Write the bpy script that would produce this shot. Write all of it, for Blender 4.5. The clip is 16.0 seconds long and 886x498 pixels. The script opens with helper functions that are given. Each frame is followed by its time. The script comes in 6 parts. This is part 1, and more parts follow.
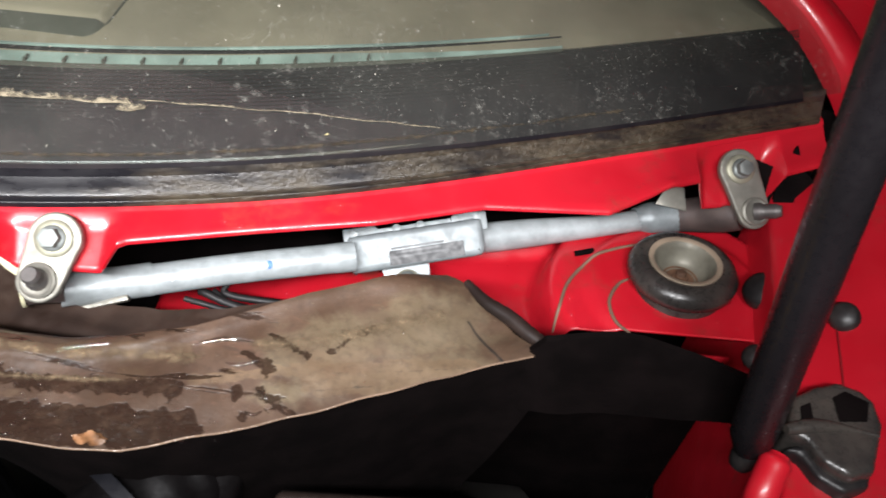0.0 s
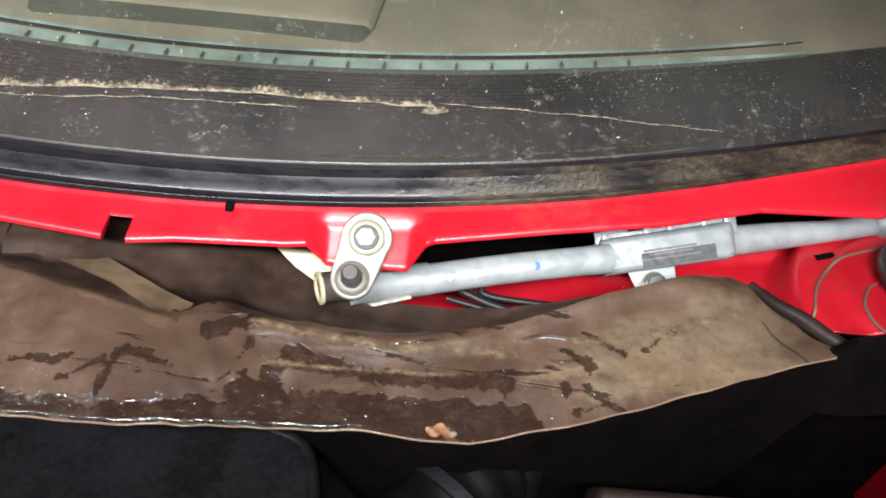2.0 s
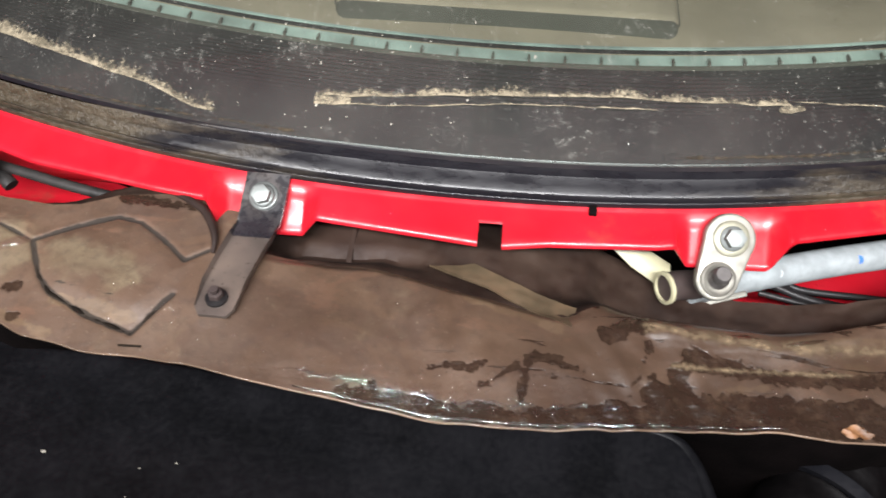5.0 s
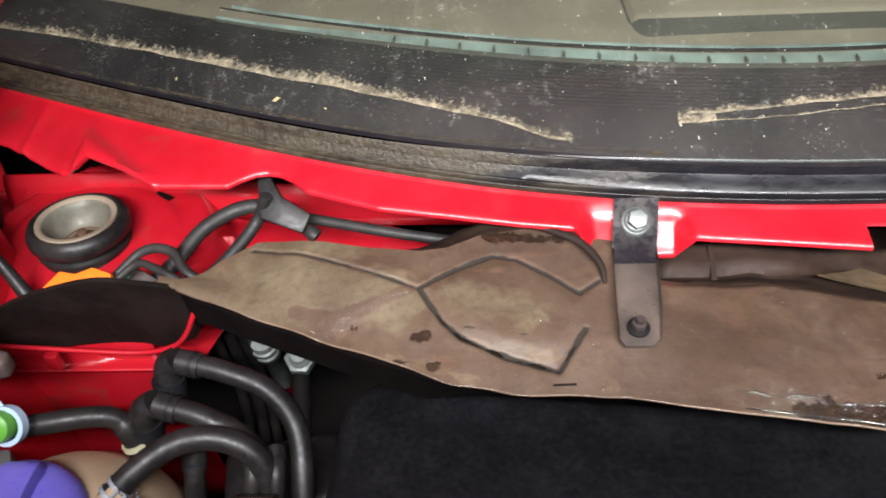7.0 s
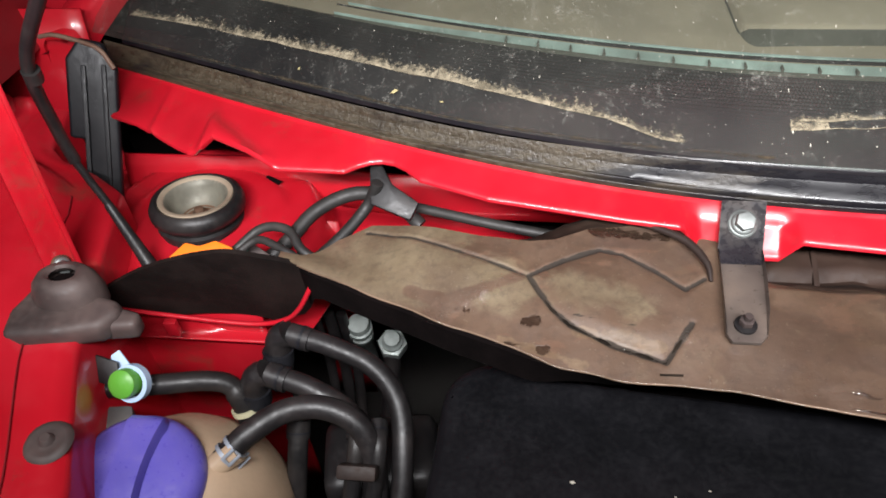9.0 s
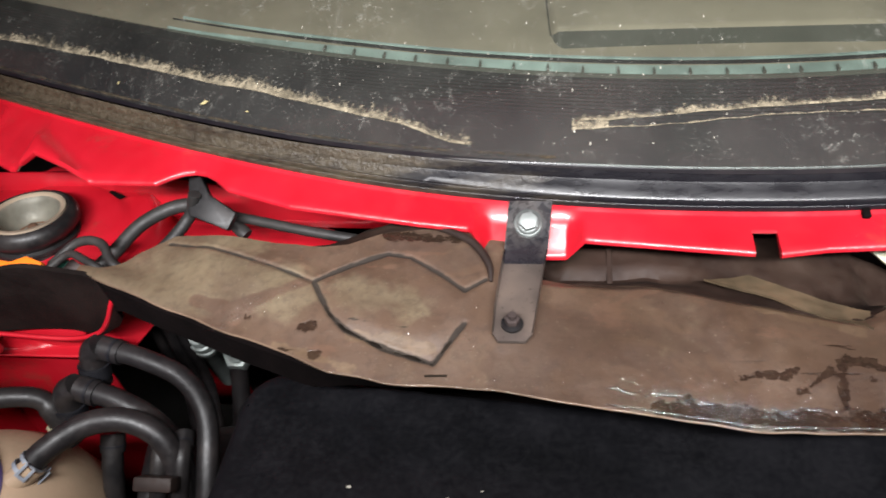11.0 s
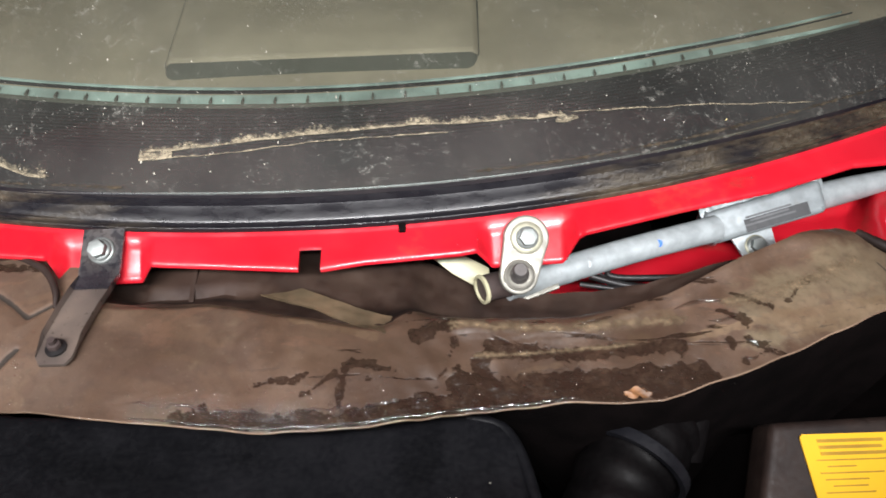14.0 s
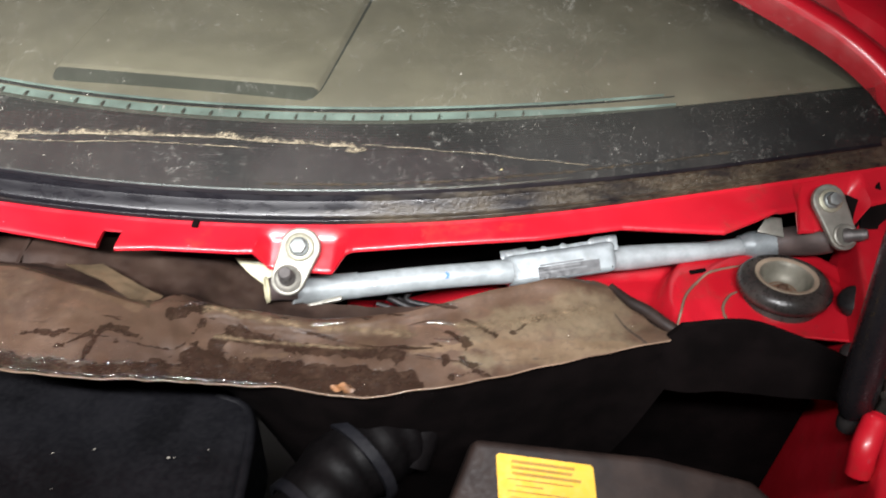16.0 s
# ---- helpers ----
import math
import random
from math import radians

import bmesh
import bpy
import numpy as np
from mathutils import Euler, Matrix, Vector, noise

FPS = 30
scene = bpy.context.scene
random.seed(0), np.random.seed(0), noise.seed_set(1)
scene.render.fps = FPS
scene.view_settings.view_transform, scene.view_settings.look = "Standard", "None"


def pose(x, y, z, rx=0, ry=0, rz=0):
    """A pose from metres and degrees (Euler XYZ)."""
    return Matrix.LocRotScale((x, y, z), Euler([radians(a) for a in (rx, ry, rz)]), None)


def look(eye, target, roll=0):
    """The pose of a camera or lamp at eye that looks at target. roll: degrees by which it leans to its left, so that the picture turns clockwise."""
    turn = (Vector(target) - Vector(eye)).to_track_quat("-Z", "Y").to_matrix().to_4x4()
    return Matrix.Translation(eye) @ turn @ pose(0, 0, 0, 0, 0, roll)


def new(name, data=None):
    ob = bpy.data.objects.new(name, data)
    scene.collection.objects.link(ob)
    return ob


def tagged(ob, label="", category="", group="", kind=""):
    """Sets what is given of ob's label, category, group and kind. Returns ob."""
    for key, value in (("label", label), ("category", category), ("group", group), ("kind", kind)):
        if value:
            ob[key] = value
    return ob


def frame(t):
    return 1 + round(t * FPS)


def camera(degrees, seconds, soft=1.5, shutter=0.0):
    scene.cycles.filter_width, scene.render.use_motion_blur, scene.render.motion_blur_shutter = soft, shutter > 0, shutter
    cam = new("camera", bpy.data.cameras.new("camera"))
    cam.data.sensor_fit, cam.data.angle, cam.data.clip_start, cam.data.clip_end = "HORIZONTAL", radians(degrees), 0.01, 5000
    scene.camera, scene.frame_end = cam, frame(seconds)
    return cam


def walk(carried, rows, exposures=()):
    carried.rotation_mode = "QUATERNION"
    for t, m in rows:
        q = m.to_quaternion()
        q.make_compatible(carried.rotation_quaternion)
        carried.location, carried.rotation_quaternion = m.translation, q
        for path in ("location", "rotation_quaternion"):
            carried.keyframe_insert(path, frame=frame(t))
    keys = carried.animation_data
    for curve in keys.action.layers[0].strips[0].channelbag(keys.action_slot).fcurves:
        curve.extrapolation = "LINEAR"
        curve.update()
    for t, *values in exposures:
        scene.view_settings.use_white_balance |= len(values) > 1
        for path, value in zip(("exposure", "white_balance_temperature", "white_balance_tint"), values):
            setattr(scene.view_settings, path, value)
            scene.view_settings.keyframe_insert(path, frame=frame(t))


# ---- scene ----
cam = camera(60.1, 16.0, soft=1.7, shutter=0.3)
PATH = [
    (0, (0.369, 0.0, 1.302), (0.415, 1.39, -0.136), 6.7),
    (0.5, (0.314, -0.007, 1.301), (0.326, 1.381, -0.139), 5.1),
    (1, (0.257, -0.015, 1.301), (0.26, 1.374, -0.139), 5.0),
    (1.5, (0.228, -0.017, 1.295), (0.216, 1.374, -0.143), 5.0),
    (2, (0.201, -0.021, 1.293), (0.175, 1.38, -0.134), 5.0),
    (2.5, (0.163, -0.029, 1.292), (0.117, 1.362, -0.145), 4.5),
    (3, (0.138, -0.033, 1.291), (0.076, 1.351, -0.152), 3.8),
    (3.2, (0.126, -0.034, 1.292), (0.065, 1.356, -0.144), 3.8),
    (5.3, (-0.046, -0.025, 1.306), (-0.148, 1.303, -0.185), 1.1),
    (5.5, (-0.077, -0.022, 1.307), (-0.165, 1.306, -0.187), 0.1),
    (6, (-0.149, -0.03, 1.303), (-0.265, 1.312, -0.175), -3.7),
    (6.5, (-0.198, -0.035, 1.309), (-0.288, 1.313, -0.166), -4.5),
    (7, (-0.244, -0.034, 1.308), (-0.352, 1.334, -0.147), -4.3),
    (7.5, (-0.281, -0.041, 1.313), (-0.426, 1.334, -0.132), -4.6),
    (8, (-0.303, -0.055, 1.319), (-0.478, 1.327, -0.116), -4.0),
    (8.2, (-0.31, -0.061, 1.321), (-0.49, 1.316, -0.118), -3.4),
    (10.3, (-0.199, -0.062, 1.305), (-0.519, 1.322, -0.103), -7.9),
    (10.5, (-0.189, -0.057, 1.311), (-0.472, 1.316, -0.115), -7.0),
    (11, (-0.148, -0.054, 1.304), (-0.369, 1.352, -0.101), -5.9),
    (11.5, (-0.114, -0.049, 1.296), (-0.276, 1.4, -0.073), -5.7),
    (12, (-0.075, -0.049, 1.301), (-0.174, 1.422, -0.05), -5.4),
    (12.5, (-0.041, -0.052, 1.305), (-0.089, 1.411, -0.058), -4.8),
    (13, (-0.01, -0.053, 1.315), (0.007, 1.389, -0.071), -3.6),
    (13.5, (0.029, -0.055, 1.319), (0.086, 1.371, -0.083), -2.5),
    (14, (0.084, -0.069, 1.332), (0.102, 1.343, -0.085), -1.9),
    (14.5, (0.129, -0.077, 1.319), (0.126, 1.359, -0.073), -1.6),
    (15, (0.161, -0.098, 1.323), (0.161, 1.346, -0.061), 0.3),
    (15.5, (0.204, -0.16, 1.349), (0.184, 1.31, -0.008), 3.1),
    (16, (0.298, -0.136, 1.356), (0.173, 1.375, 0.052), 2.3),
]
walk(cam, [(t, look(eye, target, roll)) for t, eye, target, roll in PATH], [(0, 0.22), (1.5, 0.16), (3, 0.12), (5.5, 0.10), (8, 0.05), (10.5, 0.0), (15, 0.0), (15.5, 0.15), (16, 0.22)])

# ---------------------------------------------------------------- light
world = bpy.data.worlds.new("night_garage")
scene.world = world
world.use_nodes = True
world.node_tree.nodes["Background"].inputs[0].default_value = (0.55, 0.6, 0.7, 1)
world.node_tree.nodes["Background"].inputs[1].default_value = 0.004

# long white unseen strip light, added as a fixed stand-in for the moving torch
lamp_data = bpy.data.lights.new("torch_stand_in", "AREA")
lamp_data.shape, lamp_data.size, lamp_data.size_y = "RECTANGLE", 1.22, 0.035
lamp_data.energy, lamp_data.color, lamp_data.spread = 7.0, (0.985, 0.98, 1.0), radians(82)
lamp = new("torch_stand_in", lamp_data)
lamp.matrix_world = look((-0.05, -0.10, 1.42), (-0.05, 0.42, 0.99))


# ---------------------------------------------------------------- materials
class Mat:
    """A small node-material builder."""

    def __init__(self, name):
        self.m = bpy.data.materials.new(name)
        self.m.use_nodes = True
        self.t = self.m.node_tree
        self.t.nodes.clear()
        self.out = self.add("ShaderNodeOutputMaterial")
        self.co = self.add("ShaderNodeTexCoord").outputs["Object"]

    def add(self, kind, **inputs):
        n = self.t.nodes.new(kind)
        for key, value in inputs.items():
            self.put(n.inputs[key.replace("_", " ")], value)
        return n

    def put(self, socket, value):
        if isinstance(value, bpy.types.NodeSocket):
            self.t.links.new(value, socket)
        else:
            socket.default_value = (*value, 1) if isinstance(value, tuple) and len(value) == 3 and socket.type == "RGBA" else value

    def noise(self, scale, detail=4.0, rough=0.6, stretch=None, distort=0.0):
        co = self.co
        if stretch:
            mp = self.add("ShaderNodeMapping", Vector=co, Scale=stretch)
            co = mp.outputs[0]
        return self.add("ShaderNodeTexNoise", Vector=co, Scale=scale, Detail=detail, Roughness=rough, Distortion=distort).outputs["Fac"]

    def ramp(self, fac, lo, hi, a=0.0, b=1.0):
        n = self.add("ShaderNodeMapRange", Value=fac)
        for k, v in zip(("From Min", "From Max", "To Min", "To Max"), (lo, hi, a, b)):
            n.inputs[k].default_value = v
        n.interpolation_type = "SMOOTHSTEP"
        return n.outputs[0]

    def mix(self, fac, a, b):
        n = self.t.nodes.new("ShaderNodeMix")
        n.data_type = "RGBA"
        for sock, value in ((n.inputs[0], fac), (n.inputs[6], a), (n.inputs[7], b)):
            self.put(sock, value)
        return n.outputs[2]

    def num(self, op, a, b=0.0):
        n = self.t.nodes.new("ShaderNodeMath")
        n.operation = op
        self.put(n.inputs[0], a), self.put(n.inputs[1], b)
        return n.outputs[0]

    def bump(self, height, strength=0.3, distance=0.002):
        return self.add("ShaderNodeBump", Height=height, Strength=strength, Distance=distance).outputs[0]

    def finish(self, colour, rough=0.5, metal=0.0, normal=None, **more):
        p = self.t.nodes.new("ShaderNodeBsdfPrincipled")
        self.put(p.inputs["Base Color"], colour), self.put(p.inputs["Roughness"], rough), self.put(p.inputs["Metallic"], metal)
        if normal is not None:
            self.put(p.inputs["Normal"], normal)
        for key, value in more.items():
            self.put(p.inputs[key.replace("_", " ")], value)
        self.put(self.out.inputs[0], p.outputs[0])
        return self.m


def simple(name, colour, rough=0.5, metal=0.0, vary=0.35, scale=60, dust=0.0, dust_colour=(0.20, 0.16, 0.12), bump=0.15, **more):
    """Colour with grain and blotches at two scales, dust on top of it and a fine relief."""
    m = Mat(name)
    blotch, grain = m.noise(scale * 0.25, 3), m.noise(scale * 4, 3)
    c = m.mix(m.ramp(blotch, 0.3, 0.7), tuple(v * (1 - vary) for v in colour), tuple(min(v * (1 + vary), 1) for v in colour))
    if dust:
        c = m.mix(m.num("MULTIPLY", m.ramp(m.noise(scale * 0.5, 6, 0.7), 0.42, 0.72), dust), c, dust_colour)
    r = m.ramp(grain, 0.2, 0.8, max(rough - 0.1, 0.03), min(rough + 0.12, 1))
    return m.finish(c, r, metal, m.bump(grain, bump, 0.001), **more)


def red_paint():
    m = Mat("red_car_paint")
    c = m.mix(m.ramp(m.noise(9, 3), 0.35, 0.7), (0.43, 0.0065, 0.015), (0.50, 0.011, 0.023))
    grime = m.num("MULTIPLY", m.ramp(m.noise(16, 8, 0.74), 0.54, 0.74), 0.55)
    c = m.mix(grime, c, (0.13, 0.055, 0.035))
    c = m.mix(m.num("MULTIPLY", m.ramp(m.noise(70, 6, 0.8), 0.62, 0.74), 0.5), c, (0.09, 0.05, 0.035))
    r = m.ramp(m.noise(45, 5), 0.35, 0.75, 0.28, 0.46)
    return m.finish(c, r, 0.0, m.bump(m.noise(260, 2), 0.06, 0.0006), Coat_Weight=0.35, Coat_Roughness=0.12)


def liner_material():
    """Brown moulded plastic under dried mud and water; the stain attribute holds wet (red), tan (green) and olive (blue) marks."""
    m = Mat("dirty_wet_bulkhead_liner")
    big, mid, fine = m.noise(11, 6, 0.62, distort=0.6), m.noise(38, 7, 0.7), m.noise(210, 5, 0.65)
    stain_mark = stain_node(m)
    mark = m.add("ShaderNodeSeparateColor", Color=stain_mark["Color"]).outputs
    ragged = m.num("ADD", m.num("MULTIPLY", m.num("SUBTRACT", m.noise(60, 4, 0.60, distort=0.8), 0.5), 1.5), m.num("MULTIPLY", m.num("SUBTRACT", m.noise(260, 4, 0.6), 0.5), 0.3))
    c = m.mix(m.ramp(big, 0.35, 0.65), (0.076, 0.045, 0.029), (0.112, 0.071, 0.046))
    # tide marks of dried mud with clear margins
    c = m.mix(m.num("MULTIPLY", m.ramp(m.noise(13, 7, 0.66, distort=0.7), 0.50, 0.53), 0.35), c, (0.125, 0.078, 0.053))
    c = m.mix(m.num("MULTIPLY", m.ramp(m.noise(9, 6, 0.6, distort=1.2), 0.54, 0.58), 0.40), c, (0.066, 0.043, 0.034))
    c = m.mix(m.num("MULTIPLY", m.ramp(m.noise(24, 7, 0.72, stretch=(0.6, 1.3, 1.0), distort=0.5), 0.57, 0.61), 0.45), c, (0.150, 0.082, 0.052))
    olive = m.ramp(m.num("ADD", mark[2], m.num("ADD", m.num("MULTIPLY", ragged, 0.75), m.num("MULTIPLY", m.num("SUBTRACT", big, 0.5), 1.2))), 0.12, 0.62)
    c = m.mix(m.num("MULTIPLY", olive, m.ramp(m.noise(19, 7, 0.7, distort=0.6), 0.36, 0.60, 0.45, 0.72)), c, m.mix(m.ramp(m.noise(26, 6, 0.7, distort=0.5), 0.36, 0.66), (0.130, 0.099, 0.061), (0.195, 0.157, 0.098)))
    tan = m.ramp(m.num("ADD", mark[1], ragged), 0.42, 0.58)
    c = m.mix(m.num("MULTIPLY", tan, 0.62), c, m.mix(m.ramp(mid, 0.4, 0.62), (0.130, 0.086, 0.050), (0.195, 0.132, 0.078)))
    c = m.mix(m.num("MULTIPLY", m.ramp(fine, 0.46, 0.70), 0.34), c, (0.038, 0.025, 0.019))
    c = m.mix(m.num("MULTIPLY", m.ramp(m.noise(420, 3, 0.6), 0.62, 0.72), 0.5), c, (0.20, 0.15, 0.10))
    # wet places are darker and shine
    turned = m.add("ShaderNodeMapping", Vector=m.co, Rotation=(0.0, 0.0, radians(-38)), Scale=(0.28, 2.0, 1.0)).outputs[0]
    diag = m.add("ShaderNodeTexNoise", Vector=turned, Scale=34.0, Detail=6.0, Roughness=0.65, Distortion=0.9).outputs["Fac"]
    x = m.add("ShaderNodeSeparateXYZ", Vector=m.co).outputs
    middle = m.num("MULTIPLY", m.ramp(x[0], -0.08, 0.02), m.ramp(x[0], 0.26, 0.33, 1.0, 0.0))
    loose = m.ramp(m.num("ADD", diag, m.num("MULTIPLY", middle, 0.05)), 0.640, 0.670)
    wet = m.num("MAXIMUM", m.ramp(m.num("ADD", mark[0], m.num("MULTIPLY", ragged, 1.2)), 0.46, 0.58), m.num("MULTIPLY", loose, middle))
    film = m.ramp(m.num("ADD", m.noise(9, 5, 0.6), m.num("MULTIPLY", m.num("SUBTRACT", 1.0, olive), 0.04)), 0.44, 0.56)
    film = m.num("MULTIPLY", film, m.ramp(x[0], -0.20, -0.08, 0.15, 1.0))
    c = m.mix(m.num("MULTIPLY", film, m.num("MULTIPLY", m.ramp(x[0], -0.02, 0.08, 0.36, 0.68), m.ramp(x[0], 0.20, 0.32, 1.0, 0.25))), c, (0.040, 0.024, 0.016))
    c = m.mix(m.num("MULTIPLY", wet, 0.82), c, m.mix(m.ramp(m.noise(90, 6, 0.75), 0.46, 0.70), (0.014, 0.0085, 0.006), (0.042, 0.027, 0.018)))
    # grooves drawn dark: dirt, and shade below the flap, put into colour
    crease = m.ramp(m.num("ADD", stain_mark["Alpha"], m.num("MULTIPLY", ragged, 0.5)), 0.40, 0.62)
    c = m.mix(m.num("MULTIPLY", crease, 0.88), c, (0.012, 0.009, 0.006))
    dry = m.mix(film, m.ramp(mid, 0.3, 0.7, 0.42, 0.64), m.ramp(mid, 0.3, 0.7, 0.30, 0.48))
    r = m.mix(crease, m.mix(wet, dry, m.ramp(fine, 0.3, 0.7, 0.14, 0.30)), (0.85, 0.85, 0.85))
    ripple = m.noise(150, 3, 0.5, stretch=(0.7, 1.2, 1.0), distort=0.6)
    h = m.num("ADD", m.num("ADD", m.num("MULTIPLY", fine, 0.8), m.num("MULTIPLY", mid, 0.9)), m.num("MULTIPLY", wet, m.num("ADD", m.num("MULTIPLY", ripple, 2.0), -1.3)))
    return m.finish(c, r, 0.0, m.bump(h, 0.40, 0.0010))


def stain_node(m):
    n = m.t.nodes.new("ShaderNodeAttribute")
    n.attribute_name = "stain"
    return n.outputs


def glass_material():
    m = Mat("dusty_tinted_windscreen")
    clear = m.add("ShaderNodeBsdfTransparent", Color=(0.66, 0.75, 0.70)).outputs[0]
    gloss = m.add("ShaderNodeBsdfGlossy", Color=(1.0, 1.0, 1.0), Roughness=0.04).outputs[0]
    dust = m.add("ShaderNodeBsdfDiffuse", Color=(0.50, 0.485, 0.43)).outputs[0]
    clusters = m.ramp(m.noise(9, 5, 0.65, distort=0.8), 0.42, 0.64)
    speckle = m.num("MULTIPLY", m.ramp(m.noise(520, 4, 0.7), 0.58, 0.72, 0.0, 0.26), m.ramp(m.noise(16, 6, 0.72, distort=0.8), 0.42, 0.60, 0.12, 1.0))
    smudge = m.num("MULTIPLY", m.ramp(m.noise(130, 8, 0.80), 0.50, 0.72, 0.0, 0.34), m.num("MULTIPLY", clusters, m.ramp(m.noise(42, 5, 0.65), 0.46, 0.60)))
    veil = m.ramp(m.noise(5, 6, 0.65), 0.28, 0.75, 0.014, 0.050)
    runs = m.num("MULTIPLY", m.ramp(m.noise(70, 6, 0.7, stretch=(1.0, 0.09, 0.09)), 0.55, 0.80, 0.0, 0.09), clusters)
    f = m.num("ADD", speckle, m.num("ADD", veil, m.num("ADD", runs, smudge)))
    fres = m.add("ShaderNodeFresnel", IOR=1.5).outputs[0]
    a = m.add("ShaderNodeMixShader"); m.put(a.inputs[0], fres), m.put(a.inputs[1], clear), m.put(a.inputs[2], gloss)
    b = m.add("ShaderNodeMixShader"); m.put(b.inputs[0], f), m.put(b.inputs[1], a.outputs[0]), m.put(b.inputs[2], dust)
    m.put(m.out.inputs[0], b.outputs[0])
    return m.m


def frit_material():
    """Black ceramic edge of a windscreen, which dissolves into rows of dots along its upper border (UV: along, across)."""
    m = Mat("black_ceramic_frit")
    uv = m.add("ShaderNodeTexCoord").outputs["UV"]
    s = m.add("ShaderNodeSeparateXYZ", Vector=uv).outputs
    u, v = s[0], s[1]
    row = m.num("FLOOR", v)
    shift = m.num("MULTIPLY", m.num("MODULO", row, 2.0), 0.5)
    fx = m.num("SUBTRACT", m.num("FRACT", m.num("ADD", u, shift)), 0.5)
    fy = m.num("SUBTRACT", m.num("FRACT", v), 0.5)
    d = m.num("SQRT", m.num("ADD", m.num("MULTIPLY", fx, fx), m.num("MULTIPLY", fy, fy)))
    size = m.ramp(v, 8.0, 22.0, 0.66, 0.34)
    on = m.num("LESS_THAN", d, size)
    black = m.add("ShaderNodeBsdfPrincipled", Base_Color=m.mix(m.ramp(m.noise(30, 5), 0.4, 0.7), (0.006, 0.005, 0.007), (0.014, 0.011, 0.012)), Roughness=0.35).outputs[0]
    clear = m.add("ShaderNodeBsdfTransparent", Color=(1.0, 1.0, 1.0)).outputs[0]
    mixer = m.add("ShaderNodeMixShader"); m.put(mixer.inputs[0], on), m.put(mixer.inputs[1], clear), m.put(mixer.inputs[2], black)
    m.put(m.out.inputs[0], mixer.outputs[0])
    return m.m


def streak_material(name, colour, lo, hi, lopsided):
    """Crusted dirt with ragged, broken edges (UV: along 0 to 1, across 0 to 1); lopsided dirt has one sharp edge."""
    m = Mat(name)
    uv = m.add("ShaderNodeTexCoord").outputs["UV"]
    s = m.add("ShaderNodeSeparateXYZ", Vector=uv).outputs
    away = m.num("MULTIPLY", s[1], 0.62) if lopsided else m.num("ABSOLUTE", m.num("SUBTRACT", s[1], 0.5))
    ends = m.num("MULTIPLY", m.ramp(m.num("ABSOLUTE", m.num("SUBTRACT", s[0], 0.5)), 0.44, 0.5), 0.30)
    patchy = m.num("ADD", m.num("MULTIPLY", m.noise(330, 5, 0.7), 0.70), m.num("MULTIPLY", m.noise(60, 5, 0.7), 0.62))
    patchy = m.num("SUBTRACT", patchy, 0.16)
    ragged = m.num("SUBTRACT", m.num("SUBTRACT", patchy, m.num("MULTIPLY", away, 0.62)), ends)
    on = m.ramp(ragged, lo, hi)
    if lopsided:
        on = m.num("MAXIMUM", on, m.num("MULTIPLY", m.ramp(s[1], 0.04, 0.16, 0.7, 0.0), m.ramp(m.num("SUBTRACT", patchy, ends), 0.42, 0.54)))
    on = m.num("MULTIPLY", on, m.ramp(m.noise(95, 6, 0.7), 0.32, 0.62, 0.42, 0.92))
    dirt = m.add("ShaderNodeBsdfDiffuse", Color=m.mix(m.ramp(m.noise(110, 4), 0.35, 0.65), tuple(c * 0.5 for c in colour), colour)).outputs[0]
    clear = m.add("ShaderNodeBsdfTransparent", Color=(1.0, 1.0, 1.0)).outputs[0]
    mixer = m.add("ShaderNodeMixShader"); m.put(mixer.inputs[0], on), m.put(mixer.inputs[1], clear), m.put(mixer.inputs[2], dirt)
    m.put(m.out.inputs[0], mixer.outputs[0])
    return m.m


def seal_material():
    """Rubber strip at the foot of the windscreen: shiny in the middle of the car, caked with brown dirt towards its ends."""
    m = Mat("wet_rubber_screen_seal")
    x = m.add("ShaderNodeSeparateXYZ", Vector=m.co).outputs[0]
    far = m.num("MAXIMUM", m.ramp(m.num("MULTIPLY", x, -1.0), 0.06, 0.32, -0.18, 0.16), m.ramp(x, 0.04, 0.30, -0.18, 0.09))
    dirt = m.ramp(m.num("ADD", m.noise(22, 7, 0.70, stretch=(0.25, 2.0, 2.0)), far), 0.38, 0.70)
    grain = m.noise(300, 6, 0.7, stretch=(0.35, 1.0, 1.0))
    c = m.mix(dirt, (0.008, 0.0075, 0.0095), m.mix(m.ramp(grain, 0.36, 0.70), (0.036, 0.028, 0.018), (0.062, 0.049, 0.031)))
    c = m.mix(m.num("MULTIPLY", m.ramp(m.noise(40, 7, 0.75, stretch=(0.2, 2.0, 2.0)), 0.56, 0.68), m.num("MULTIPLY", dirt, 0.45)), c, (0.098, 0.076, 0.047))
    r = m.mix(dirt, m.ramp(m.noise(90, 6, 0.7, stretch=(0.3, 1.0, 1.0)), 0.35, 0.65, 0.22, 0.36), m.ramp(grain, 0.3, 0.7, 0.22, 0.62))
    return m.finish(c, r, 0.0, m.bump(m.noise(300, 5), m.num("ADD", m.num("MULTIPLY", dirt, 0.8), 0.06), 0.0014), Specular_IOR_Level=0.4)


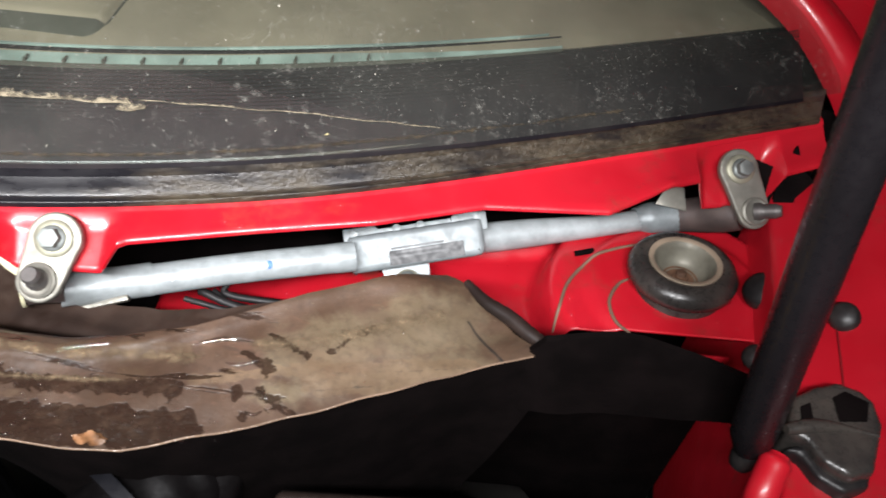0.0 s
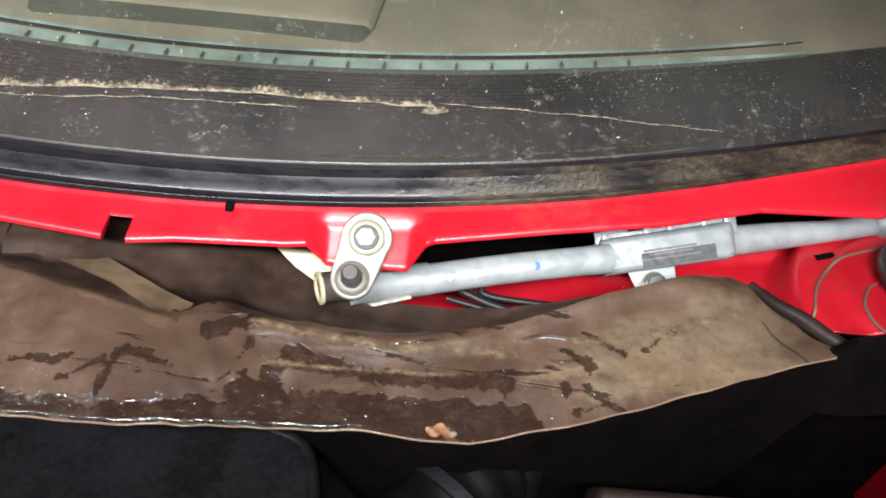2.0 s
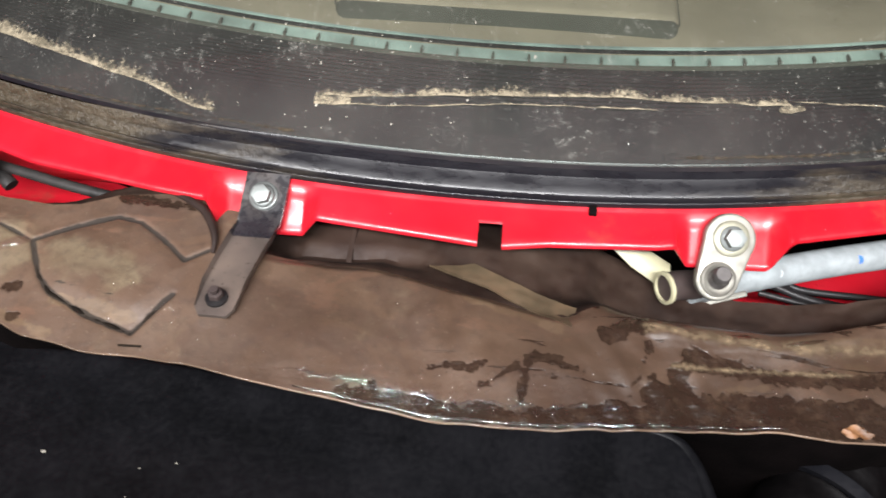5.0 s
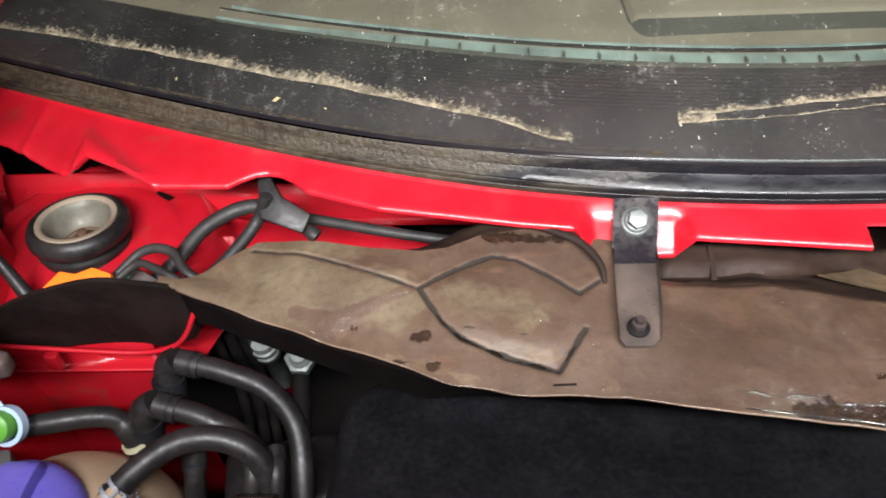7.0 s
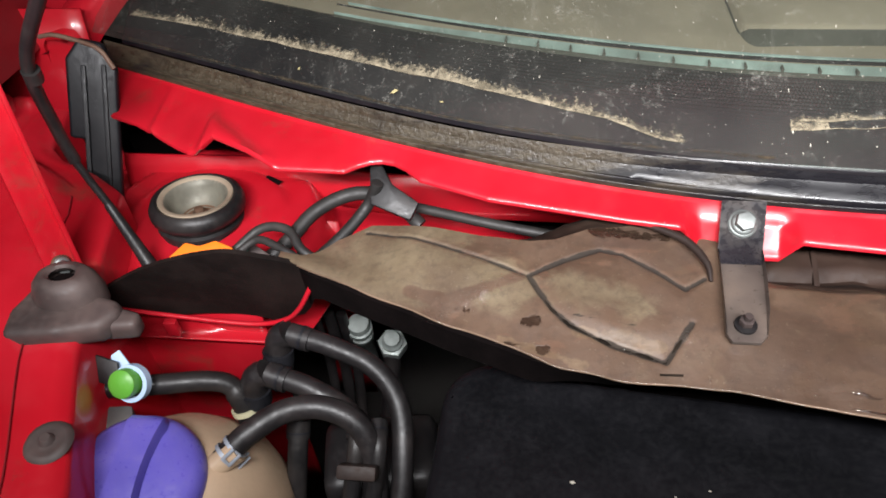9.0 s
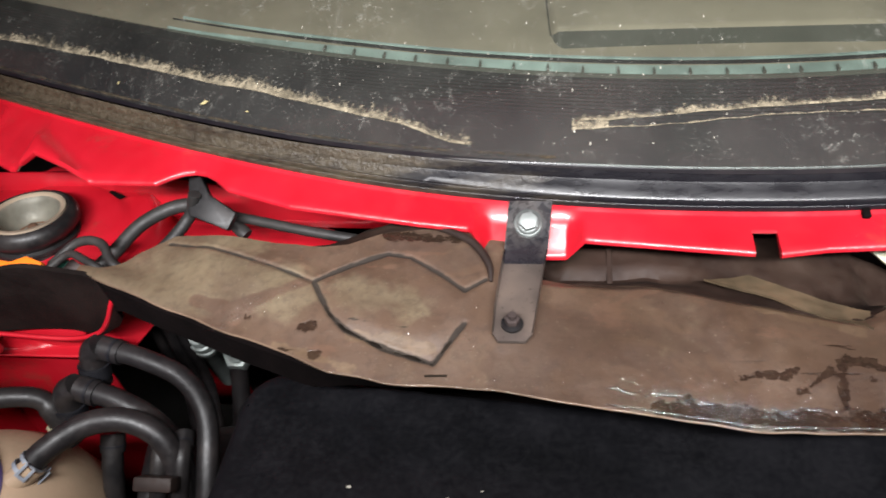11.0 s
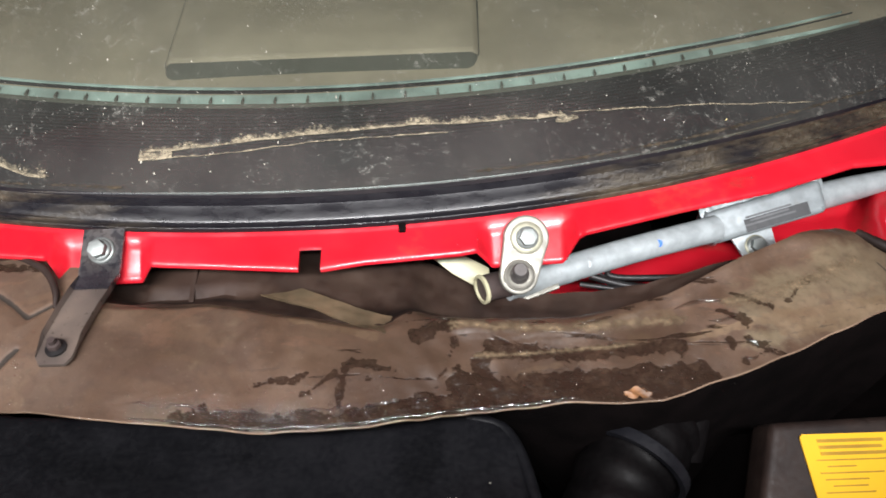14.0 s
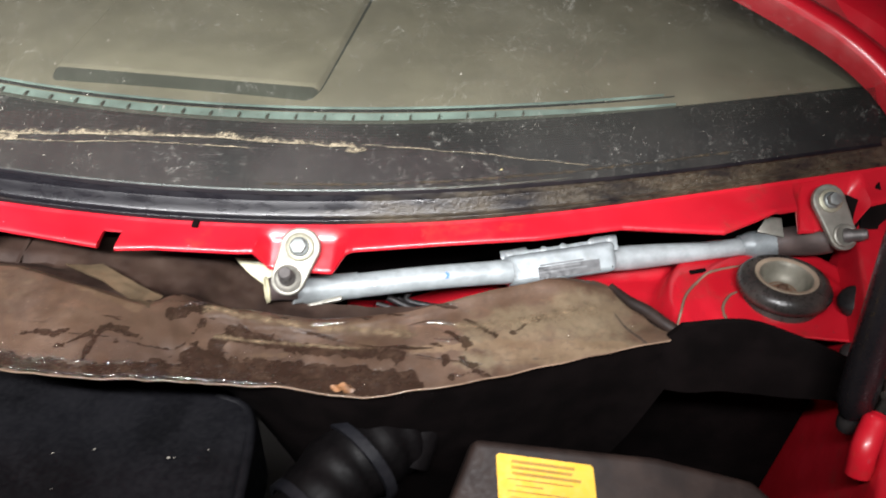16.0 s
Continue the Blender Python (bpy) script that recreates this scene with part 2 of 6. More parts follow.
def zinc(name, colour, rough=0.38, rust=0.12, metal=0.6):
    m = Mat(name)
    c = m.mix(m.ramp(m.noise(70, 4), 0.3, 0.7), tuple(v * 0.72 for v in colour), colour)
    stain = m.num("MULTIPLY", m.ramp(m.noise(48, 7, 0.7), 0.56, 0.74), rust * 4)
    c = m.mix(stain, c, (0.16, 0.11, 0.06))
    return m.finish(c, m.ramp(m.noise(130, 4), 0.3, 0.7, rough - 0.08, rough + 0.16), m.ramp(stain, 0, 0.5, metal, 0.15), m.bump(m.noise(300, 3), 0.12, 0.0006))


RED = red_paint()
LINER = liner_material()
GLASS = glass_material()
FRIT = frit_material()
SEAL = seal_material()
STREAK = streak_material("dried_mud_streak", (0.34, 0.29, 0.205), 0.25, 0.46, True)
TANBAND = streak_material("tan_mud_and_highlight", (0.24, 0.175, 0.11), 0.24, 0.62, False)
TUBE = zinc("painted_silver_tube", (0.42, 0.46, 0.47), 0.42, 0.04, 0.25)
CAST = zinc("weathered_cast_zinc", (0.27, 0.26, 0.225), 0.47, 0.08)
BOLT = zinc("zinc_plated_bolt", (0.25, 0.27, 0.26), 0.46, 0.06)
WASHER = zinc("yellow_passivated_washer", (0.38, 0.37, 0.28), 0.44, 0.10)
DISH = zinc("galvanised_dish", (0.20, 0.19, 0.15), 0.5, 0.22, 0.3)
RUST = simple("brown_rust", (0.085, 0.042, 0.022), 0.8, vary=0.5, scale=160)
RIM = simple("rusty_beige_rim", (0.32, 0.25, 0.18), 0.55, 0.15, dust=0.4)
CREAM = simple("cream_plastic", (0.46, 0.43, 0.28), 0.4, vary=0.1, Subsurface_Weight=0.0)
RUBBER = simple("black_rubber", (0.013, 0.012, 0.0125), 0.42, dust=0.25, dust_colour=(0.06, 0.048, 0.040), Specular_IOR_Level=0.35)
WETRUBBER = simple("wet_worn_rubber", (0.030, 0.027, 0.025), 0.30, vary=0.4, dust=0.5, dust_colour=(0.075, 0.062, 0.050), bump=0.3)
GREYRUBBER = simple("dusty_grey_rubber", (0.052, 0.037, 0.034), 0.6, dust=0.6, dust_colour=(0.115, 0.080, 0.070))
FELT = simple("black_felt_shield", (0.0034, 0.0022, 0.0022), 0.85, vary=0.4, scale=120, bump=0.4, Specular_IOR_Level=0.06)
# paler copy of FELT: the left wing's lit look is put into its colour
WINGFELT = simple("lit_brownish_felt", (0.011, 0.0075, 0.0065), 0.6, vary=0.4, scale=120, bump=0.3, Specular_IOR_Level=0.2)
PLASTIC = simple("dusty_black_plastic", (0.010, 0.0102, 0.013), 0.42, dust=0.3, dust_colour=(0.032, 0.030, 0.030), Specular_IOR_Level=0.28)
BROWNPLASTIC = simple("muddy_black_plastic", (0.019, 0.012, 0.010), 0.55, dust=0.4, dust_colour=(0.045, 0.029, 0.022), Specular_IOR_Level=0.25)
INTAKE = simple("smooth_black_duct", (0.0040, 0.0034, 0.0036), 0.5, vary=0.3, dust=0.3, dust_colour=(0.009, 0.007, 0.007), Specular_IOR_Level=0.10)
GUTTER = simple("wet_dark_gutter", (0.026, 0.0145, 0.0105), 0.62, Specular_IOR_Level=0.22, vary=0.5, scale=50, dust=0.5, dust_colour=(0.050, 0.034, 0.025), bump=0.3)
OLIVE = simple("olive_brown_mud", (0.074, 0.054, 0.032), 0.46, vary=0.3, scale=90, dust=0.4, dust_colour=(0.16, 0.095, 0.055))
STRUTBLACK = simple("satin_black_paint", (0.008, 0.007, 0.008), 0.30, vary=0.15, Specular_IOR_Level=0.35)
DIRT = streak_material("brown_crusted_dirt", (0.082, 0.064, 0.044), 0.34, 0.56, False)
YELLOWLEAF = simple("yellow_leaf_scrap", (0.32, 0.27, 0.13), 0.6, vary=0.3, scale=300)
SILVER = zinc("wet_silver_fitting", (0.34, 0.38, 0.36), 0.38, 0.06, 0.35)
CLAMP = zinc("pale_spring_steel", (0.34, 0.37, 0.42), 0.42, 0.04, 0.3)
LOOM = simple("taped_black_loom", (0.022, 0.020, 0.019), 0.55, dust=0.4, dust_colour=(0.060, 0.050, 0.044))
LEAF = simple("orange_brown_leaf", (0.22, 0.105, 0.045), 0.5, vary=0.6, scale=260)
SLEEVE = zinc("dull_silver_sleeve", (0.27, 0.30, 0.31), 0.45, 0.05, 0.25)
CREASE = simple("dark_crease_brown", (0.014, 0.010, 0.007), 0.85, Specular_IOR_Level=0.1, vary=0.6, scale=200)
COVER = simple("matt_black_engine_cover", (0.0042, 0.0042, 0.0053), 0.5, dust=0.3, dust_colour=(0.014, 0.0135, 0.0150), Specular_IOR_Level=0.16)
EDGEGLINT = simple("wet_edge_with_glint", (0.17, 0.115, 0.080), 0.16, vary=0.4)
STRAP = simple("black_painted_strap", (0.016, 0.015, 0.018), 0.28, dust=0.2)
MUDSTRAP = simple("mud_filmed_strap", (0.082, 0.065, 0.056), 0.34, dust=0.5, dust_colour=(0.165, 0.122, 0.095))
HOSE = simple("brownish_black_coolant_hose", (0.012, 0.0105, 0.011), 0.44, dust=0.45, dust_colour=(0.040, 0.031, 0.028))
DASH = simple("dashboard_plastic", (0.185, 0.152, 0.110), 0.75, vary=0.12, Specular_IOR_Level=0.2)
SPECK = simple("pale_dirt_speck", (0.32, 0.30, 0.25), 0.8, vary=0.3)
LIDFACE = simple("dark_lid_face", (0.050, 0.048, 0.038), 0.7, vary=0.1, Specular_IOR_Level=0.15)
# paler than the plastic itself: reflected torchlight is partly put into this colour
VENT = simple("defroster_strip_with_sheen", (0.165, 0.205, 0.182), 0.5, vary=0.4)
DARK = simple("dark_dashboard_seam", (0.008, 0.008, 0.008), 0.7, Specular_IOR_Level=0.1)
BLUE = simple("blue_marking_paint", (0.01, 0.10, 0.42), 0.5)
PURPLE = simple("purple_blue_plastic", (0.115, 0.095, 0.44), 0.34, vary=0.12, dust=0.2, dust_colour=(0.25, 0.2, 0.3))
TANK = simple("aged_ivory_tank_plastic", (0.42, 0.30, 0.20), 0.38, vary=0.15, dust=0.2)
GREEN = simple("green_plastic", (0.10, 0.33, 0.035), 0.4, vary=0.12)
BRACKETGREY = simple("pale_grey_plastic", (0.17, 0.16, 0.155), 0.6, vary=0.3, scale=90, dust=0.4, dust_colour=(0.24, 0.21, 0.18))
PALEBLUE = simple("pale_blue_label", (0.42, 0.55, 0.72), 0.5, vary=0.08)
TEAL = simple("teal_plastic", (0.03, 0.22, 0.15), 0.5, vary=0.15)
ORANGE = simple("orange_plastic", (0.85, 0.19, 0.012), 0.45, vary=0.12)
YELLOW = simple("yellow_sticker", (0.83, 0.46, 0.004), 0.5, vary=0.07)
PRINT = simple("dark_print", (0.46, 0.25, 0.01), 0.6)
GREYLABEL = simple("grey_metal_label", (0.022, 0.023, 0.025), 0.5, 0.0)
LABELPRINT = simple("pale_label_print", (0.06, 0.062, 0.065), 0.5)
BEAD = simple("brown_seam_sealer", (0.17, 0.10, 0.068), 0.6, dust=0.4)
BONNET = simple("dark_red_bonnet_underside", (0.20, 0.008, 0.012), 0.5, vary=0.2, scale=12)
GARAGE = simple("grey_garage_plaster", (0.30, 0.29, 0.27), 0.9, vary=0.12, scale=6)
CONCRETE = simple("oily_concrete", (0.16, 0.15, 0.14), 0.85, vary=0.3, scale=5)


def water_material(name, sheen):
    m = Mat(name)
    clear = m.add("ShaderNodeBsdfTransparent", Color=(0.96, 0.96, 0.96)).outputs[0]
    gloss = m.add("ShaderNodeBsdfGlossy", Color=(1.0, 1.0, 1.0), Roughness=0.06).outputs[0]
    mixer = m.add("ShaderNodeMixShader")
    m.put(mixer.inputs[0], m.num("ADD", m.add("ShaderNodeFresnel", IOR=1.4).outputs[0], sheen)), m.put(mixer.inputs[1], clear), m.put(mixer.inputs[2], gloss)
    m.put(m.out.inputs[0], mixer.outputs[0])
    return m.m


WATER = water_material("clear_water", 0.04)
BEADWATER = water_material("standing_bead_of_water", 0.16)


# ---------------------------------------------------------------- building blocks
def smooth(e0, e1, x):
    t = min(max((x - e0) / (e1 - e0), 0.0), 1.0)
    return t * t * (3 - 2 * t)


def along(table, x):
    return float(np.interp(x, [p[0] for p in table], [p[1] for p in table]))


def mesh_of(name, verts, faces, material, flat=False, uvs=None):
    me = bpy.data.meshes.new(name)
    me.from_pydata([tuple(v) for v in verts], [], faces)
    me.materials.append(material)
    me.update()
    if not flat:
        me.polygons.foreach_set("use_smooth", [True] * len(me.polygons))
    if uvs is not None:
        layer = me.uv_layers.new(name="UVMap")
        for loop in me.loops:
            layer.data[loop.index].uv = uvs[loop.vertex_index]
    return me


def put_mesh(name, me, parent=None, label=""):
    ob = new(name, me)
    if parent is not None:
        ob.parent = parent
    if label:
        tagged(ob, label)
    return ob


def part(name, geo, material, parent, label=""):
    """Links (verts, faces) or a bmesh as one mesh object under a thing or a part."""
    if isinstance(geo, bmesh.types.BMesh):
        me = bpy.data.meshes.new(name)
        geo.to_mesh(me)
        geo.free()
        me.materials.append(material)
        me.polygons.foreach_set("use_smooth", [True] * len(me.polygons))
        me.set_sharp_from_angle(angle=radians(38))
    else:
        me = mesh_of(name, geo[0], geo[1], material, uvs=geo[2] if len(geo) > 2 else None)
        me.set_sharp_from_angle(angle=radians(50))
    return put_mesh(name, me, parent, label)


def thing(name, label, category, group="", kind=""):
    return tagged(new(name), label, category, group, kind)


def grid(fn, us, vs, uvfn=None):
    verts, faces, uvs = [], [], []
    for u in us:
        for v in vs:
            verts.append(fn(u, v))
            if uvfn:
                uvs.append(uvfn(u, v))
    n = len(vs)
    for i in range(len(us) - 1):
        for j in range(n - 1):
            a = i * n + j
            faces.append((a, a + n, a + n + 1, a + 1))
    return (verts, faces, uvs) if uvfn else (verts, faces)


def thick(geo, depth, direction=(0, 0, -1)):
    """Gives a grid sheet thickness: a second skin below it and a rim."""
    verts, faces = geo[0], geo[1]
    n, d = len(verts), Vector(direction) * depth
    count = {}
    for f in faces:
        for a, b in zip(f, f[1:] + f[:1]):
            count[(a, b)] = True
    rim = [(a, b) for a, b in count if (b, a) not in count]
    out = list(faces) + [tuple(i + n for i in reversed(f)) for f in faces] + [(b, a, a + n, b + n) for a, b in rim]
    return [Vector(v) for v in verts] + [Vector(v) + d for v in verts], out


def spline(points, step=8):
    """Catmull-Rom through the points."""
    p = [Vector(q) for q in points]
    p = [2 * p[0] - p[1]] + p + [2 * p[-1] - p[-2]]
    out = []
    for i in range(1, len(p) - 2):
        for k in range(step):
            t = k / step
            a, b, c, d = p[i - 1], p[i], p[i + 1], p[i + 2]
            out.append(0.5 * (2 * b + (c - a) * t + (2 * a - 5 * b + 4 * c - d) * t * t + (3 * b - a - 3 * c + d) * t ** 3))
    out.append(p[-2])
    return out


def tube(points, radius, seg=14, step=8, ridges=None):
    """A closed tube swept along a spline; radius may be a function of 0..1 along it."""
    line = spline(points, step) if len(points) > 2 else [Vector(points[0]).lerp(Vector(points[1]), k / step) for k in range(step + 1)]
    verts, faces = [], []
    side = None
    for i, p in enumerate(line):
        way = (line[min(i + 1, len(line) - 1)] - line[max(i - 1, 0)]).normalized()
        if side is None:
            side = way.orthogonal().normalized()
        side = (side - way * side.dot(way)).normalized()
        up = way.cross(side)
        r = radius(i / (len(line) - 1)) if callable(radius) else radius
        for k in range(seg):
            a = 2 * math.pi * k / seg
            verts.append(p + (side * math.cos(a) + up * math.sin(a)) * r)
    for i in range(len(line) - 1):
        for k in range(seg):
            a, b = i * seg + k, i * seg + (k + 1) % seg
            faces.append((a, b, b + seg, a + seg))
    faces.append(tuple(reversed(range(seg))))
    faces.append(tuple(range((len(line) - 1) * seg, len(line) * seg)))
    return verts, faces


def lathe(profile, m=Matrix(), seg=36, ring=False, caps=True):
    """A turned shape; ring: the profile closes on itself round a hole."""
    profile = profile + profile[:1] if ring else profile
    verts, faces = [], []
    for r, z in profile:
        for k in range(seg):
            a = 2 * math.pi * k / seg
            verts.append(m @ Vector((r * math.cos(a), r * math.sin(a), z)))
    for i in range(len(profile) - 1):
        for k in range(seg):
            a, b = i * seg + k, i * seg + (k + 1) % seg
            faces.append((a, b, b + seg, a + seg))
    if profile[0][0] > 1e-6 and caps and not ring:
        faces.append(tuple(reversed(range(seg))))
    if profile[-1][0] > 1e-6 and caps and not ring:
        faces.append(tuple(range((len(profile) - 1) * seg, len(profile) * seg)))
    return verts, faces


def slab(outline, depth, m=Matrix(), bevel=0.001, segments=2):
    """An extruded outline (x, y) with rounded edges; its face looks along +z of m."""
    bm = bmesh.new()
    vs = [bm.verts.new((x, y, 0)) for x, y in outline]
    f = bm.faces.new(vs)
    if f.normal.z < 0 or sum((a[0] * b[1] - b[0] * a[1]) for a, b in zip(outline, outline[1:] + outline[:1])) < 0:
        f.normal_flip()
    ext = bmesh.ops.extrude_face_region(bm, geom=[f])
    moved = [v for v in ext["geom"] if isinstance(v, bmesh.types.BMVert)]
    bmesh.ops.translate(bm, verts=moved, vec=(0, 0, depth))
    bmesh.ops.recalc_face_normals(bm, faces=bm.faces[:])
    if bevel:
        bmesh.ops.bevel(bm, geom=bm.edges[:], offset=bevel, segments=segments, affect="EDGES", profile=0.6)
    bm.transform(m)
    return bm


def block(size, m=Matrix(), bevel=0.003, segments=2):
    x, y, z = (s / 2 for s in size)
    return slab([(-x, -y), (x, -y), (x, y), (-x, y)], 2 * z, m @ Matrix.Translation((0, 0, -z)), bevel, segments)


def frame_of(place, normal, along_x=(1, 0, 0)):
    """A pose at place whose z looks along normal and whose x lies near along_x."""
    z = Vector(normal).normalized()
    x = (Vector(along_x) - z * z.dot(Vector(along_x))).normalized()
    y = z.cross(x)
    m = Matrix((x, y, z)).transposed().to_4x4()
    m.translation = place
    return m


def hexagon(r, turn=0.0):
    return [(r * math.cos(turn + k * math.pi / 3), r * math.sin(turn + k * math.pi / 3)) for k in range(6)]


def round_outline(cx, cy, r, a0, a1, n=10):
    return [(cx + r * math.cos(radians(a0 + (a1 - a0) * k / n)), cy + r * math.sin(radians(a0 + (a1 - a0) * k / n))) for k in range(n + 1)]


def bolt_parts(parent, m, washer=0.0125, head=0.0078, washer_mat=None):
    """A flanged hexagon bolt on a washer, standing along +z of m."""
    part("washer", lathe([(0, 0), (washer, 0), (washer, 0.0012), (washer * 0.9, 0.002), (washer * 0.62, 0.0022), (0, 0.0024)], m), washer_mat or BOLT, parent)
    part("bolt_flange", lathe([(0, 0.002), (head * 1.22, 0.002), (head * 1.22, 0.0032), (head * 0.98, 0.0045), (0, 0.0046)], m), BOLT, parent)
    part("bolt_head", slab(hexagon(head, 0.3), 0.0062, m @ Matrix.Translation((0, 0, 0.004)), 0.0009), BOLT, parent)


# ---------------------------------------------------------------- windscreen foot and scuttle lip
def foot(x):
    """Where the windscreen's foot runs."""
    return 0.319 + 0.52 * x * x - 0.22 * x ** 4


def seal_back(x):
    """How far the seal and the lip's rear edge lie behind the nominal foot."""
    return 0.0010 + 0.0042 * smooth(-0.28, 0.0, x) + 0.0060 * smooth(0.25, 0.52, x)


def slim(x):
    """The seal and the strip of dirt on it are narrower towards the driver's side."""
    return 1.0 - 0.30 * smooth(-0.08, -0.35, x)


def lip_z(x):
    return 0.967 - 0.03 * x * x


def glass_z(x, y):
    return 0.986 - 0.03 * x * x + 0.52 * (y - foot(x))


LIP_FRONT = [(-0.68, 0.455), (-0.616, 0.427), (-0.555, 0.386), (-0.541, 0.384), (-0.536, 0.397), (-0.479, 0.366), (-0.424, 0.3625), (-0.415, 0.3690), (-0.406, 0.3735), (-0.397, 0.3745),
             (-0.387, 0.3720), (-0.378, 0.3660), (-0.366, 0.3540), (-0.314, 0.334), (-0.22, 0.315), (-0.187, 0.310), (-0.178, 0.300), (-0.124, 0.301), (-0.102, 0.298), (-0.0096, 0.288),
             (-0.0095, 0.3045), (0.0055, 0.3045), (0.0056, 0.287), (0.034, 0.292), (0.10, 0.297), (0.120, 0.301), (0.176, 0.303), (0.189, 0.313),
             (0.262, 0.333), (0.336, 0.352), (0.406, 0.378), (0.493, 0.387), (0.535, 0.418), (0.565, 0.436), (0.58, 0.440), (0.625, 0.452), (0.68, 0.48)]


def pad(x):
    return max(min(max((0.036 - abs(x - c)) / 0.011, 0), 1) for c in (-0.148, 0.148, 0.602))


def fold(x, y):
    """Pressed facets in the wide ends of the lip."""
    side = abs(x)
    step = min(max((0.549 - side) / 0.006, 0), 1)
    below = min(max(((0.544 - side) * -0.678 + (y - 0.431) * -0.734) / 0.008, 0), 1)
    return 0.0065 * step * below - 0.003 * min(max((side - 0.549) / 0.02, 0), 1) + 0.0022 * math.exp(-((side - 0.597) / 0.0035) ** 2)


def lip_point(x, v):
    b, f, z = foot(x) + seal_back(x), along(LIP_FRONT, x), lip_z(x)
    rows = [(b + 0.006, z), (b - 0.004, z), (b - 0.0062, z - 0.0028)]
    for k in range(7):
        a = k / 6
        y = (b - 0.008) * (1 - a) + (f + 0.003) * a
        if -0.00955 < x < 0.00555:
            a = min(max((b - 0.008 - y) / (b - 0.011 - 0.2875), 0.0), 1.0)
        dent = 0.004 * smooth(0, 0.15, a) + 0.013 * a
        if x > 0.5:
            dent = 0.012 * smooth(0, 0.2, a) + 0.014 * a
        rows.append((y, z - 0.0032 - 0.0035 * a - dent * pad(x) + fold(x, y) * smooth(0, 0.3, a)))
    end = rows[-1][1]
    turn = 0.12 if -0.00955 < x < 0.00555 else 1.0
    rows += [(f + 0.0005, end - 0.0015 * turn), (f + 0.0004, end - 0.0024 * turn), (f + 0.0022, end - 0.0040 * turn)]
    y, zz = rows[v]
    return (x, y, zz)


xs = sorted(set([-0.68 + 1.36 * i / 620 for i in range(621)] + [p[0] for p in LIP_FRONT]))
lip_mesh = mesh_of("scuttle_lip", *thick(grid(lip_point, xs, range(13)), 0.0012), RED)
lip_mesh.set_sharp_from_angle(angle=radians(55))
lip = tagged(put_mesh("scuttle_lip", lip_mesh), "glossy red steel scuttle lip below the windscreen", "car body panel", kind="structure")
part("lip_clip", block((0.005, 0.007, 0.004), frame_of((0.061, 0.3190, 0.9655), (0, -0.3, 1)), 0.001), FELT, lip, "small black clip")

windscreen = thing("windscreen", "dusty wet green-tinted car windscreen with a black border", "windscreen", kind="structure")
gx = [-0.685 + 1.37 * i / 90 for i in range(91)]


def glass_edge(x):
    """How far the glass goes up before the pillar cuts it."""
    return max(0.03, min(0.60, (0.695 - abs(x)) * 1.9))


def glass_point(x, v):
    y = foot(x) + 0.0108 * slim(x) + v * glass_edge(x)
    return (x, y, glass_z(x, y))


pane = part("pane", grid(glass_point, gx, [i / 24 for i in range(25)]), GLASS, windscreen)
pane.visible_shadow = False
band = part("frit_band", grid(lambda x, v: (x, foot(x) + 0.0112 * slim(x) + v, glass_z(x, foot(x) + 0.0112 * slim(x) + v) - 0.0042), [0.652 * (i / 45 - 1) for i in range(91)], [0.0, 0.01, 0.02, 0.03, 0.04, 0.05, 0.058],
                              lambda x, v: (x / 0.0024, v / 0.0024)), FRIT, windscreen, "black printed border with dots")
# seal strip between the lip and the glass
SEAL_PROFILE = [(-0.0048, -0.001), (-0.0048, 0.0026), (-0.0042, 0.0032), (-0.0034, 0.0032), (-0.0030, 0.0020), (-0.0026, 0.0022), (-0.0024, 0.0048), (-0.0016, 0.0058), (-0.0008, 0.0054),
                (0.0004, 0.0066), (0.0028, 0.0106), (0.0050, 0.0140), (0.0058, 0.0150), (0.0062, 0.0146), (0.0066, 0.0156), (0.0080, 0.0186), (0.0092, 0.0210), (0.0104, 0.0232), (0.0110, 0.0236), (0.0116, 0.0222)]
seal_z = lambda x, k: (x, foot(x) + (SEAL_PROFILE[k][0] * slim(x) if k > 8 else SEAL_PROFILE[k][0]) + seal_back(x) * (1 - 0.012 * k), lip_z(x) + (SEAL_PROFILE[k][1] * slim(x) if k > 8 else SEAL_PROFILE[k][1]))
part("rubber_seal", grid(seal_z, [-0.675 + 1.35 * i / 220 for i in range(221)], range(len(SEAL_PROFILE))), SEAL, windscreen, "shiny black rubber strip caked with brown dirt")


# ---------------------------------------------------------------- dirt where the wiper blades rested
def streak(table, width, label, seed=0.0):
    """A ridge of dried mud on the glass: table holds (x, distance over the glass's foot) of its sharp lower edge."""
    x0, x1 = table[0][0], table[-1][0]

    def p(u, v):
        x = x0 + (x1 - x0) * u
        y = foot(x) + along(table, x) + v * width * (1.0 + 0.35 * noise.noise((x * 40, seed, 0.4))) + 0.0008 * noise.noise((x * 60, seed, 2.4))
        return (x, y, glass_z(x, y) + 0.0006 + 0.0008 * (v < 0.3))

    return part("mud_streak", grid(p, [i / 90 for i in range(91)], [0, 0.15, 0.3, 0.5, 0.75, 1], lambda u, v: (u, v)), STREAK, windscreen, label)


